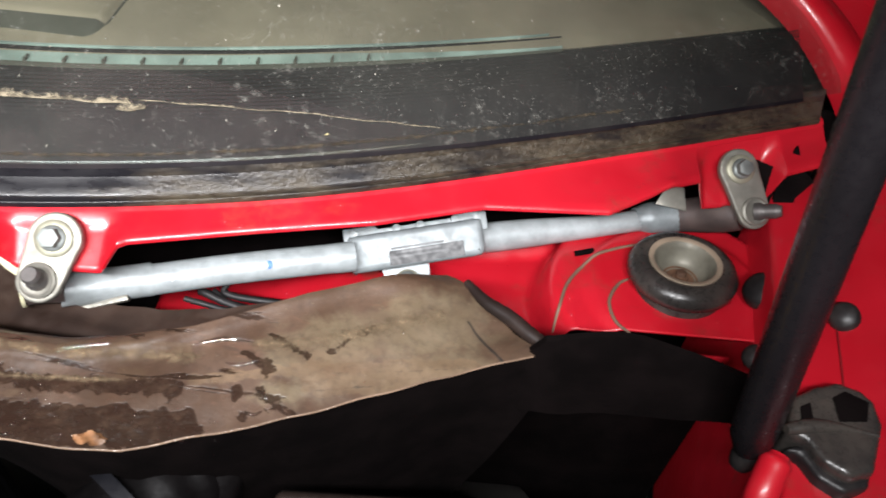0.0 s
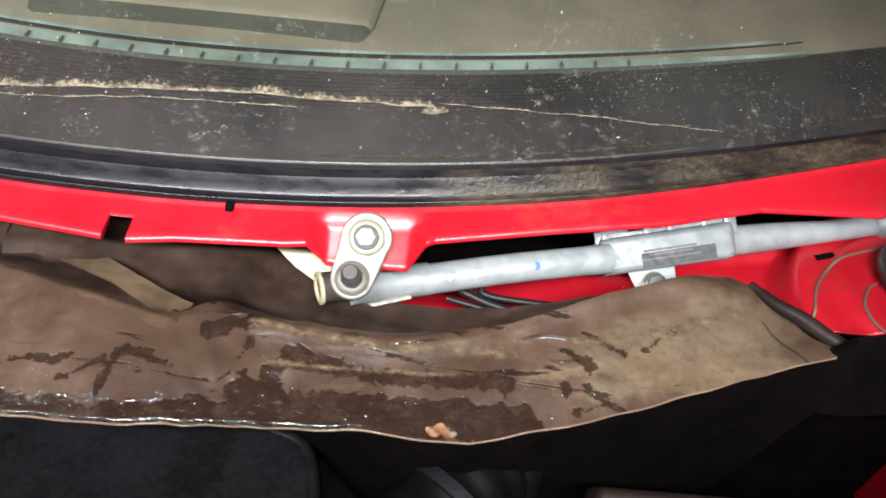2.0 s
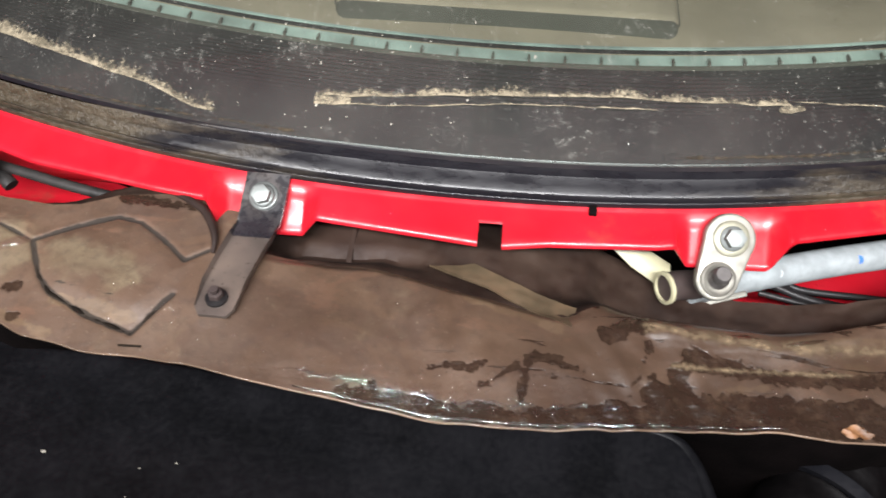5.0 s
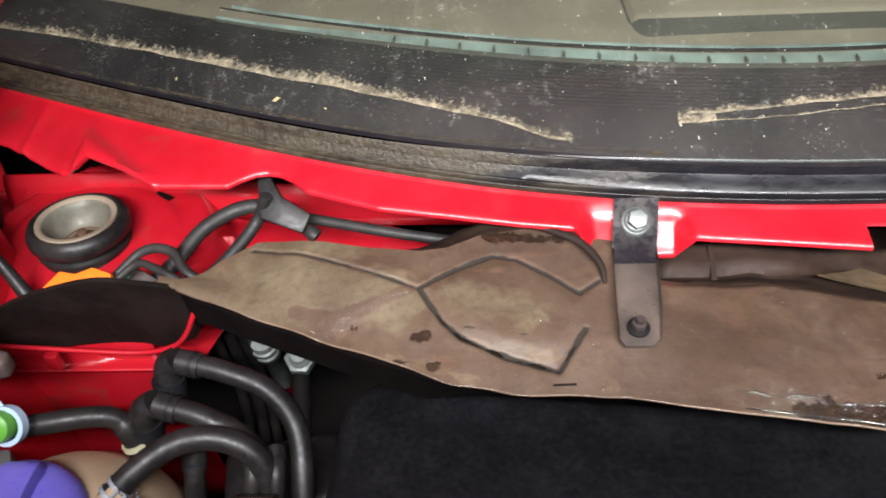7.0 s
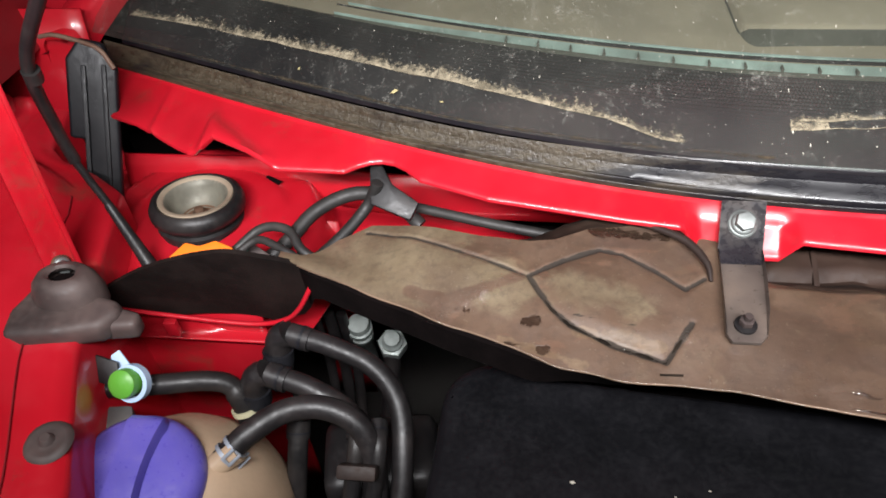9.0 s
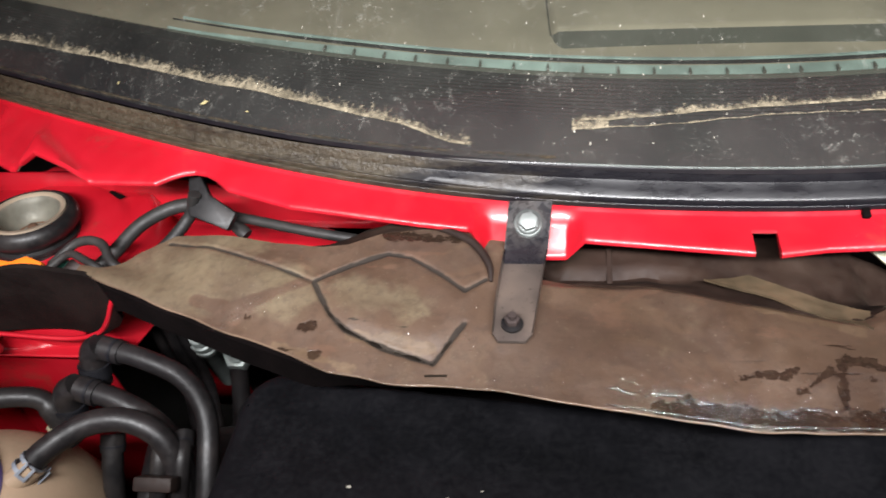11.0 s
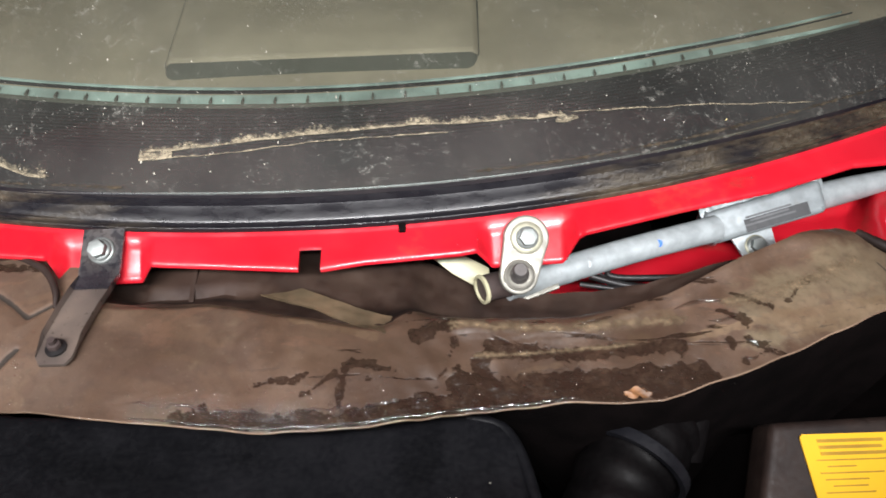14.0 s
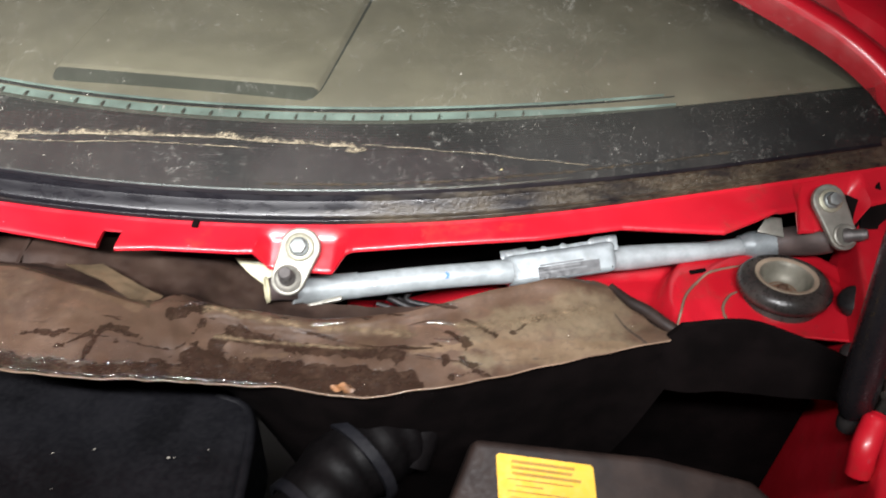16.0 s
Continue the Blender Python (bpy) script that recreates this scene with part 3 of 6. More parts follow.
streak([(-0.66, 0.0290), (-0.57, 0.0335), (-0.49, 0.0352), (-0.40, 0.0336), (-0.353, 0.0334), (-0.30, 0.0306)], 0.0130, "pale dried mud line", 1.0)
streak([(-0.345, 0.0335), (-0.313, 0.0312), (-0.274, 0.0284), (-0.237, 0.0252), (-0.20, 0.0166), (-0.180, 0.0158)], 0.0130, "pale dried mud line", 2.0)
streak([(-0.121, 0.0312), (-0.112, 0.0320), (-0.096, 0.0335)], 0.0110, "pale dried mud patch", 3.0)
streak([(-0.118, 0.0375), (-0.100, 0.0382), (-0.043, 0.0450), (-0.005, 0.0479)], 0.0070, "pale dried mud line", 4.0)
streak([(-0.022, 0.0470), (0.032, 0.0497), (0.070, 0.0503), (0.110, 0.0490), (0.186, 0.0448)], 0.0085, "pale dried mud line", 5.0)
streak([(-0.119, 0.0309), (-0.081, 0.0351), (-0.043, 0.0388), (-0.006, 0.0424), (0.0315, 0.0442), (0.105, 0.0436)], 0.0026, "thin pale dried mud line", 6.0)
streak([(0.172, 0.0420), (0.180, 0.0410), (0.190, 0.0425)], 0.0100, "pale dried mud patch", 7.0)
streak([(0.177, 0.0483), (0.210, 0.0447), (0.265, 0.0393), (0.322, 0.0300), (0.380, 0.0195)], 0.0026, "thin pale dried mud line", 8.0)


def seal_dirt(x0, x1, off, width):
    def p(u, v):
        x = x0 + (x1 - x0) * u
        y = foot(x) + off * slim(x) + 0.75 * seal_back(x) + (v - 0.5) * width * slim(x) + 0.0010 * noise.noise((x * 22, off * 300, 0.7))
        return (x, y, max(glass_z(x, y), lip_z(x) + 0.0236 * slim(x)) + 0.0008)
    part("dirt_crust", grid(p, [i / 50 for i in range(51)], [0, 0.33, 0.66, 1], lambda u, v: (u, v)), DIRT, windscreen, "brown crusted dirt along the seal")


seal_dirt(-0.66, -0.34, 0.0122, 0.0060)
seal_dirt(-0.40, -0.12, 0.0118, 0.0050)
seal_dirt(0.10, 0.52, 0.0118, 0.0050)
for k, (x, off, turn) in enumerate(((-0.389, 0.0175, 20), (-0.47, 0.0185, 70), (-0.352, 0.017, -30), (0.30, 0.022, 15))):
    size = (0.0032, 0.0018, 0.0014, 0.0014)[k]
    y = foot(x) + off
    part("leaf_scrap", slab([(-size, -0.2 * size), (-0.2 * size, -0.5 * size), (size, 0.1 * size), (0.3 * size, 0.6 * size)], 0.0004, pose(x, y, glass_z(x, y) + 0.0022, 27, 0, turn), 0.0), YELLOWLEAF, windscreen, "pale yellow scrap of leaf")

# pillars beside the glass and the roof that closes the cabin
EDGE = [(0.694, 0.500), (0.688, 0.525), (0.681, 0.543), (0.664, 0.568), (0.643, 0.586), (0.613, 0.602), (0.575, 0.614), (0.52, 0.628), (0.44, 0.645), (0.34, 0.665)]
EDGE_LINE = spline([(x, y, 0) for x, y in EDGE], 5)


def beside_edge(side, profile):
    """A band that follows the glass's edge: profile rows of (outwards, height over the glass)."""
    def p(i, k):
        a = EDGE_LINE[i]
        way = (EDGE_LINE[min(i + 1, len(EDGE_LINE) - 1)] - EDGE_LINE[max(i - 1, 0)]).normalized()
        out = Vector((way.y, -way.x, 0))
        q = a + out * profile[k][0]
        return (side * q.x, q.y, glass_z(min(a.x, 0.68), a.y) + profile[k][1])
    return grid(p, range(len(EDGE_LINE)), range(len(profile)))


for side in (-1, 1):
    pillar = tagged(new("windscreen_pillar"), "glossy red windscreen pillar with a dark gap beside it", "car body panel", "pillars", "structure")
    part("pillar_skin", beside_edge(side, [(0.0, -0.02), (0.001, 0.004), (0.005, 0.010), (0.016, 0.012), (0.030, 0.010), (0.035, 0.004), (0.036, -0.02)]), RED, pillar)
    part("rain_gap", beside_edge(side, [(0.034, -0.004), (0.062, -0.012)]), FELT, pillar)
    part("wing_edge", beside_edge(side, [(0.058, -0.02), (0.060, 0.012), (0.070, 0.018), (0.11, 0.022), (0.20, 0.02)]), RED, pillar)

# ---------------------------------------------------------------- cabin behind the glass
dashboard = thing("dashboard", "dark grey plastic dashboard seen through the windscreen", "dashboard")
dash_z = lambda x, off: 0.988 - 0.03 * x * x + 0.010 * smooth(0.045, 0.135, off)
# narrows the pale strips outwards, where their reflected light would fade
taper = lambda x: 1.0 - 0.96 * smooth(0.26, 0.46, abs(x))
wide = [-0.70 + 1.40 * i / 70 for i in range(71)]
part("front_slope", grid(lambda x, o: (x, foot(x) + o, dash_z(x, o) - 0.012 * smooth(0.10, 0.045, o)), wide, [0.035, 0.06, 0.085, 0.104, 0.109]), DARK, dashboard, "matt black slope below the glass")
part("top", grid(lambda x, o: (x, foot(x) + o, dash_z(x, o)), wide, [0.108, 0.12, 0.135, 0.16, 0.2, 0.3, 0.5, 0.8]), DASH, dashboard)
for lo, hi, near, far_, lift, mat, name in ((-0.46, 0.46, 0.109, 0.1195, 0.0018, VENT, "defroster_strip"), (-0.46, 0.46, 0.1235, 0.1265, 0.0012, DARK, "dash_seam"), (-0.45, 0.45, 0.1272, 0.1290, 0.0022, VENT, "dash_ridge"),
                                            (-0.46, 0.46, 0.1066, 0.1088, 0.0022, LIDFACE, "strip_edge")):
    part(name, thick(grid(lambda x, v: (x, foot(x) + near + (far_ - near) * v * taper(x), dash_z(x, near + (far_ - near) * v) + lift), [lo + (hi - lo) * i / 50 for i in range(51)], [0, 0.5, 1]), 0.004), mat, dashboard)
for i in range(26):
    x = -0.310 + i * 0.0250
    part("vent_fin", slab([(-0.0012, -0.003), (0.0008, -0.003), (0.0016, 0.0030), (0.0008, 0.0030)], 0.003, pose(x, foot(x) + 0.1115, dash_z(x, 0.1115) + 0.0012, 0, 0, 12), 0.0), LIDFACE, dashboard)
def lid_point(grow):
    """The tray lid's skin: a sloping front face, rounded front corners and a flat top that widens to the rear."""
    rows = [(0.4560, 0.9900), (0.4580, 0.9945), (0.4620, 0.9962), (0.4720, 0.9985), (0.4860, 1.0020), (0.4895, 1.0034), (0.4930, 1.0040), (0.56, 1.0050), (0.72, 1.0060)]

    def p(u, k):
        y, z = rows[k]
        half = 0.1310 + 0.045 * (y - 0.463) - 0.014 * (1 - smooth(0.0, 0.014, y - 0.4560)) + grow
        fall = 0.010 * smooth(0.94, 1.0, abs(u))
        return (-0.003 + half * u, y - grow, z - fall - (0.0035 if grow else 0.0))
    return p


across = [-1, -0.985, -0.96, -0.93, -0.5, 0, 0.5, 0.93, 0.96, 0.985, 1]
part("tray_lid", grid(lid_point(0.0), across, range(4, 9)), DASH, dashboard, "flat rectangular tray lid")
# contrast between the lid's front and top is put into their two colours
part("lid_face", grid(lid_point(0.0), across, range(0, 5)), LIDFACE, dashboard, "sloping front face of the lid, coloured darker than its top for contrast")
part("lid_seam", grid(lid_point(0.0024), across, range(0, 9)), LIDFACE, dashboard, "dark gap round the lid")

# ---------------------------------------------------------------- bulkhead liner
FRONT = [(-0.46, 0.285), (-0.441, 0.277), (-0.391, 0.255), (-0.30, 0.220), (-0.265, 0.206), (-0.231, 0.200), (-0.167, 0.1975), (-0.104, 0.187), (-0.056, 0.180), (-0.019, 0.176),
         (0.04, 0.178), (0.10, 0.185), (0.153, 0.191), (0.22, 0.193), (0.27, 0.209), (0.332, 0.234), (0.40, 0.264), (0.436, 0.277), (0.46, 0.284)]
BACK = [(-0.46, 0.290), (-0.440, 0.287), (-0.419, 0.306), (-0.396, 0.318), (-0.350, 0.3105), (-0.318, 0.304), (-0.285, 0.3005), (-0.268, 0.3035), (-0.246, 0.3150), (-0.218, 0.3210), (-0.190, 0.3190), (-0.162, 0.310), (-0.146, 0.280), (-0.10, 0.279), (-0.07, 0.280), (-0.02, 0.268), (0.048, 0.252), (0.075, 0.266), (0.10, 0.264), (0.14, 0.257), (0.20, 0.258), (0.24, 0.270), (0.30, 0.302), (0.385, 0.338), (0.405, 0.327), (0.437, 0.290), (0.46, 0.289)]
GROOVES = [[(-0.398, 0.311), (-0.367, 0.302), (-0.340, 0.292), (-0.315, 0.283), (-0.285, 0.270)], [(-0.285, 0.270), (-0.262, 0.285), (-0.2395, 0.2955), (-0.224, 0.2935), (-0.206, 0.281), (-0.187, 0.2655), (-0.1745, 0.2745)],
           [(-0.285, 0.270), (-0.270, 0.2445), (-0.259, 0.2335), (-0.232, 0.221), (-0.203, 0.2125), (-0.1855, 0.2395)], [(-0.02, 0.297), (0.02, 0.272), (0.052, 0.255)]]


def to_segment(p, a, b):
    d = (b[0] - a[0], b[1] - a[1])
    t = min(max(((p[0] - a[0]) * d[0] + (p[1] - a[1]) * d[1]) / (d[0] ** 2 + d[1] ** 2 + 1e-12), 0), 1)
    return math.hypot(p[0] - a[0] - t * d[0], p[1] - a[1] - t * d[1])


def liner_z(x, y):
    f = along(FRONT, x)
    z = 0.946 - 0.010 * smooth(0.0, 0.25, x) + 0.004 * smooth(-0.1, -0.3, x)
    z -= 0.007 * (1 - smooth(-0.012, 0.046, y - f))
    hollow = smooth(-0.17, -0.12, x) * (1 - smooth(0.03, 0.07, x))
    z -= 0.007 * hollow * smooth(0.0, 0.012, y - along(BACK, x) + 0.010)
    ridge = smooth(0.05, 0.10, x) * (1 - smooth(0.36, 0.41, x))
    top = 0.250 + 0.075 * smooth(0.16, 0.36, x)
    z += 0.0045 * ridge * math.exp(-((y - top + 0.006) / 0.010) ** 2)
    z -= 0.030 * ridge * smooth(0.0, 0.030, y - top) * (1 - 0.55 * smooth(0.22, 0.32, x))
    z -= 0.012 * smooth(0.345, 0.44, abs(x)) * smooth(0.0, 0.03, y - f)
    z += 0.0026 * noise.noise((x * 12, y * 16, 0.3)) + 0.0008 * noise.noise((x * 50, y * 60, 1.7))
    hexa = GROOVES[1] + GROOVES[2][::-1]
    if -0.29 < x < -0.16 and sum((a[1] > y) != (b[1] > y) and x < (b[0] - a[0]) * (y - a[1]) / (b[1] - a[1]) + a[0] for a, b in zip(hexa, hexa[1:] + hexa[:1])) % 2:
        z += 0.0020 * smooth(0.0, 0.012, min(to_segment((x, y), a, b) for a, b in zip(hexa, hexa[1:] + hexa[:1])))
        below = (-0.2635 - x) * 0.1627 + (0.2410 - y) * 0.9867
        z -= 0.0007 * smooth(0.0, 0.011, below)
    # long ribs along the ridge and folds beside it
    z += 0.00012 * smooth(0.07, 0.10, x) * (1 - smooth(0.27, 0.33, x)) * smooth(-0.020, -0.008, y - top) * math.sin((y - top + 0.004 * math.sin(x * 21)) * 980 + 2.5 * noise.noise((x * 30, y * 30, 7.0)))
    wrinkle = smooth(0.04, 0.07, x) * (1 - smooth(0.11, 0.15, x))
    z += 0.0024 * wrinkle * noise.noise((x * 75 + 40 * y, y * 55, 4.1))
    near = min(to_segment((x, y), a, b) for line in GROOVES for a, b in zip(line, line[1:]))
    z -= 0.0012 * (1 - smooth(0.0004, 0.0030, near))
    return z


def liner_point(x, v):
    f, b = along(FRONT, x), along(BACK, x)
    wob = 0.0022 * noise.noise((x * 34, 0.2, 0.9))
    y = f + wob + (b - f - wob) * v
    return (x, y, liner_z(x, y))


liner = thing("bulkhead_liner", "brown muddy wet moulded liner over the engine bulkhead", "bulkhead liner")
# marks on the sheet: strokes of (x, y, x, y, half width)
WET = [(0.0925, 0.2040, 0.121, 0.2040, 0.007), (0.118, 0.198, 0.248, 0.207, 0.012), (0.117, 0.2290, 0.180, 0.2240, 0.006), (0.180, 0.2240, 0.238, 0.2300, 0.005), (0.108, 0.2214, 0.110, 0.206, 0.007), (0.0936, 0.2342, 0.0830, 0.2057, 0.0012), (0.0830, 0.2057, 0.0983, 0.2194, 0.0008),
       (0.0700, 0.2370, 0.0900, 0.2480, 0.0045), (-0.0363, 0.2037, -0.010, 0.2115, 0.0012), (-0.020, 0.2075, 0.0007, 0.2130, 0.0026), (-0.0015, 0.1981, 0.0174, 0.2123, 0.0003), (0.0246, 0.2190, 0.0218, 0.1900, 0.0016), (0.0282, 0.2187, 0.0554, 0.2127, 0.0022),
       (0.0355, 0.2059, 0.0772, 0.2213, 0.0002), (0.0502, 0.1878, 0.0822, 0.2018, 0.0012), (0.0645, 0.1955, 0.0779, 0.1969, 0.0010), (0.0619, 0.2747, 0.0640, 0.2552, 0.0025), (-0.240, 0.313, -0.196, 0.313, 0.0035)]
WET += [(x, along(FRONT, x) + 0.0052, x + 0.03, along(FRONT, x + 0.03) + 0.0062, 0.0070) for x in (-0.075, -0.045, -0.015, 0.015, 0.045, 0.075, 0.105)]
RUNS = [(0.284, 0.2717, 0.3065, 0.258, 0.0018), (0.320, 0.2637, 0.3427, 0.284, 0.0016), (0.2728, 0.232, 0.2740, 0.233, 0.004), (0.282, 0.235, 0.309, 0.218, 0.0028), (0.294, 0.2252, 0.2785, 0.2196, 0.0022),
        (0.2705, 0.257, 0.286, 0.247, 0.004), (-0.3212, 0.2422, -0.3440, 0.2411, 0.0020), (-0.286, 0.234, -0.279, 0.235, 0.003), (-0.276, 0.216, -0.272, 0.217, 0.003), (-0.296, 0.219, -0.289, 0.218, 0.0025)]
TAN = [(0.2477, 0.2365, 0.319, 0.2534, 0.004), (0.315, 0.245, 0.400, 0.262, 0.010), (0.211, 0.2335, 0.215, 0.234, 0.006), (0.129, 0.2104, 0.1586, 0.2177, 0.0022), (0.174, 0.245, 0.238, 0.2552, 0.0035), (-0.252, 0.2290, -0.205, 0.2215, 0.0045),
       (-0.072, 0.277, -0.025, 0.267, 0.0035), (-0.012, 0.258, 0.040, 0.240, 0.003), (-0.300, 0.222, -0.250, 0.207, 0.003)]
OLIVES = [(-0.432, 0.278, -0.350, 0.262, 0.016), (-0.390, 0.290, -0.300, 0.262, 0.016), (-0.262, 0.262, -0.215, 0.252, 0.008), (-0.390, 0.312, -0.330, 0.300, 0.008),
          (0.300, 0.258, 0.395, 0.300, 0.018), (0.290, 0.235, 0.400, 0.268, 0.008)]
DAMP = [(-0.292, 0.2685, -0.334, 0.2480, 0.0040), (-0.258, 0.312, -0.215, 0.300, 0.010), (-0.360, 0.2559, -0.340, 0.2500, 0.004)]

CRACKS = [(*a, *b, 0.0010 if line is GROOVES[0] else 0.0018) for line in GROOVES[:3] for a, b in zip(line, line[1:])] + [(0.3185, 0.249, 0.399, 0.265, 0.0001), (0.314, 0.238, 0.347, 0.246, 0.0001), (0.400, 0.300, 0.424, 0.268, 0.0012), (-0.2635, 0.2410, -0.1968, 0.2300, 0.0001)]


def stain_of(co, strokes, soft=0.008):
    best = np.full(len(co), -9.0)
    for x0, y0, x1, y1, r in strokes:
        a, d = np.array((x0, y0)), np.array((x1 - x0, y1 - y0))
        t = np.clip(((co[:, :2] - a) @ d) / (d @ d), 0, 1)
        best = np.maximum(best, r - np.linalg.norm(co[:, :2] - a - t[:, None] * d, axis=1))
    return np.clip(0.5 + best / soft, 0, 1)


sheet = part("moulded_sheet", thick(grid(liner_point, [-0.455 + 0.91 * i / 760 for i in range(761)], [j / 90 for j in range(91)]), 0.0013), LINER, liner)
co = np.empty(len(sheet.data.vertices) * 3)
sheet.data.vertices.foreach_get("co", co)
co = co.reshape(-1, 3)
stain = np.stack([stain_of(co, WET + RUNS, 0.012), stain_of(co, TAN), stain_of(co, OLIVES, 0.030) - stain_of(co, DAMP, 0.004), stain_of(co, CRACKS, 0.0045)], axis=1)
sheet.data.attributes.new("stain", "FLOAT_COLOR", "POINT").data.foreach_set("color", stain.ravel())


def gutter_point(x, v):
    b = along(BACK, x)
    drop = along([(-0.16, 0.012), (-0.13, 0.028), (-0.06, 0.022), (-0.03, 0.012), (0.03, 0.012), (0.08, 0.034), (0.16, 0.044), (0.25, 0.036), (0.31, 0.014)], x)
    y = b - 0.004 + along([(-0.16, 0.080), (0.06, 0.090), (0.12, 0.070), (0.18, 0.060), (0.25, 0.047), (0.31, 0.014)], x) * v
    rise = 0.010 * (1 - 0.85 * smooth(-0.07, -0.03, x)) * smooth(0.30, 0.42, v) * (1 - smooth(0.0, 0.06, x)) * smooth(-0.14, -0.12, x)
    return (x, y, liner_z(x, b - 0.004) - 0.002 - drop * smooth(0.0, 0.40, v) + rise + 0.002 * noise.noise((x * 40, v * 6, 2.2)))


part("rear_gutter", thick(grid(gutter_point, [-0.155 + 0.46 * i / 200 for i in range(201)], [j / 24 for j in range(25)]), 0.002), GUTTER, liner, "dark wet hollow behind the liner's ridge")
def beam_point(u, v):
    x = -0.038 + 0.087 * u
    low = along([(-0.038, 0.2850), (0.0, 0.2705), (0.049, 0.2418)], x)
    high = along([(-0.038, 0.2856), (-0.014, 0.2900), (0.049, 0.2590)], x)
    y = low + (high - low) * v
    back = along(BACK, x)
    return (x + 0.004 * v, y, liner_z(x, min(y, back - 0.002)) + 0.0006 - 0.0015 * v + 0.0006 * noise.noise((u * 9, v * 3, 5.0)))


part("cross_beam", thick(grid(beam_point, [i / 40 for i in range(41)], [i / 8 for i in range(9)]), 0.002), OLIVE, liner, "olive-brown flat-topped beam")
REAR_DEPTH = [(-0.345, 0.004), (-0.300, 0.016), (-0.262, 0.034), (-0.150, 0.034)]


def slope_point(x, v):
    b = along(BACK, x) - 0.003
    return (x, b + along(REAR_DEPTH, x) * v, liner_z(x, b) - 0.0035 - 0.016 * v * v + 0.0016 * noise.noise((x * 60, v * 4, 6.1)))


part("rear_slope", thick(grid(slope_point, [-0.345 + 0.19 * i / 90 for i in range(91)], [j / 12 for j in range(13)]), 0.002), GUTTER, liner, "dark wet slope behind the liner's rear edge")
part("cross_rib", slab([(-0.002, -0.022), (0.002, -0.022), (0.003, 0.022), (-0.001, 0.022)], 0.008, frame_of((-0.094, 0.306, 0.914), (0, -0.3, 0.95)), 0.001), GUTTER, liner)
# tube in the flap's lower crease paints dirt and the overhang's shade
for line in GROOVES[2:3]:
    dense = [Vector((*a, 0)).lerp(Vector((*b, 0)), k / 8) for a, b in zip(line, line[1:]) for k in range(8)] + [Vector((*line[-1], 0))]
    part("dark_crease_tube", tube([(p.x, p.y, liner_z(p.x, p.y) - 0.0007 + 0.0005 * noise.noise((p.x * 120, p.y * 120, 0))) for p in dense], lambda u: 0.0003 + (0.0010 + 0.0005 * math.sin(u * 37)) * math.sin(math.pi * min(max(u, 0.0), 1.0)) ** 0.5, 8, 2), CREASE, liner, "dark crease with dirt and the overhang's shade in its colour")


def tan_band(points, width, label):
    line = spline([(x, y, 0) for x, y in points], 12)

    def p(i, v):
        way = (line[min(i + 1, len(line) - 1)] - line[max(i - 1, 0)]).normalized()
        q = line[i] + Vector((-way.y, way.x, 0)) * (v - 0.5) * width
        return (q.x, q.y, liner_z(q.x, q.y) + 0.0006)

    part("tan_band", grid(p, range(len(line)), [0, 0.2, 0.4, 0.6, 0.8, 1.0], lambda i, v: (i / len(line), v)), TANBAND, liner, label)


# the two ridge bands also paint the ridge's highlight into their tan
tan_band([(0.085, 0.247), (0.13, 0.243), (0.18, 0.243), (0.25, 0.252)], 0.013, "tan band along the ridge, dried mud with the ridge's highlight painted in")
tan_band([(0.27, 0.262), (0.32, 0.272), (0.385, 0.300)], 0.016, "tan band along the ridge, dried mud with the ridge's highlight painted in")
tan_band([(0.10, 0.222), (0.15, 0.226), (0.21, 0.231)], 0.006, "olive dried mud line")
part("rear_fold", tube([(-0.171, 0.272, 0.9495), (-0.173, 0.284, 0.9535), (-0.183, 0.300, 0.9555), (-0.198, 0.311, 0.9550), (-0.216, 0.320, 0.9530)], lambda u: 0.0012 + 0.0016 * math.sin(math.pi * min(max(u, 0), 1)), 10), BROWNPLASTIC, liner, "dark folded rear corner")
for a, b, c, r in (((0.073, 0.244), (0.080, 0.250), (0.089, 0.253), 0.0008), ((0.172, 0.244), (0.184, 0.2465), (0.198, 0.251), 0.0010), ((0.242, 0.259), (0.258, 0.265), (0.277, 0.265), 0.0012), ((0.262, 0.249), (0.270, 0.248), (0.281, 0.252), 0.0010),
                   ((0.283, 0.234), (0.287, 0.2325), (0.290, 0.229), 0.0008), ((0.279, 0.2205), (0.284, 0.2200), (0.288, 0.2225), 0.0007)):
    rise = [(x, y, liner_z(x, y) + 0.0002) for x, y in (a, b, c)]
    part("water_bead", tube(rise, lambda u, r=r: 0.0003 + r * math.sin(math.pi * min(max(u, 0.0), 1.0)) ** 0.6, 8, 6), BEADWATER, liner, "worm-shaped bead of standing water")
for lo, hi in ((-0.104, -0.088), (-0.084, -0.060), (-0.056, -0.047), (-0.043, -0.026), (-0.021, -0.004), (0.000, 0.012), (0.014, 0.029), (0.037, 0.045), (0.046, 0.058), (0.067, 0.076)):
    wavy = [lo + (hi - lo) * k / 14 for k in range(15)]
    rise = [(x, along(FRONT, x) + 0.0120 + 0.0022 * noise.noise((x * 210, 1.0, 3.0)) + 0.002 * noise.noise((x * 50, 1.0, 3.0)), 0) for x in wavy]
    part("water_bead", tube([(x, y, liner_z(x, y) + 0.0002) for x, y, _ in rise], lambda u: 0.0003 + 0.0008 * math.sin(math.pi * min(max(u, 0.0), 1.0)) ** 0.5, 8, 2), BEADWATER, liner, "scalloped bead of water")
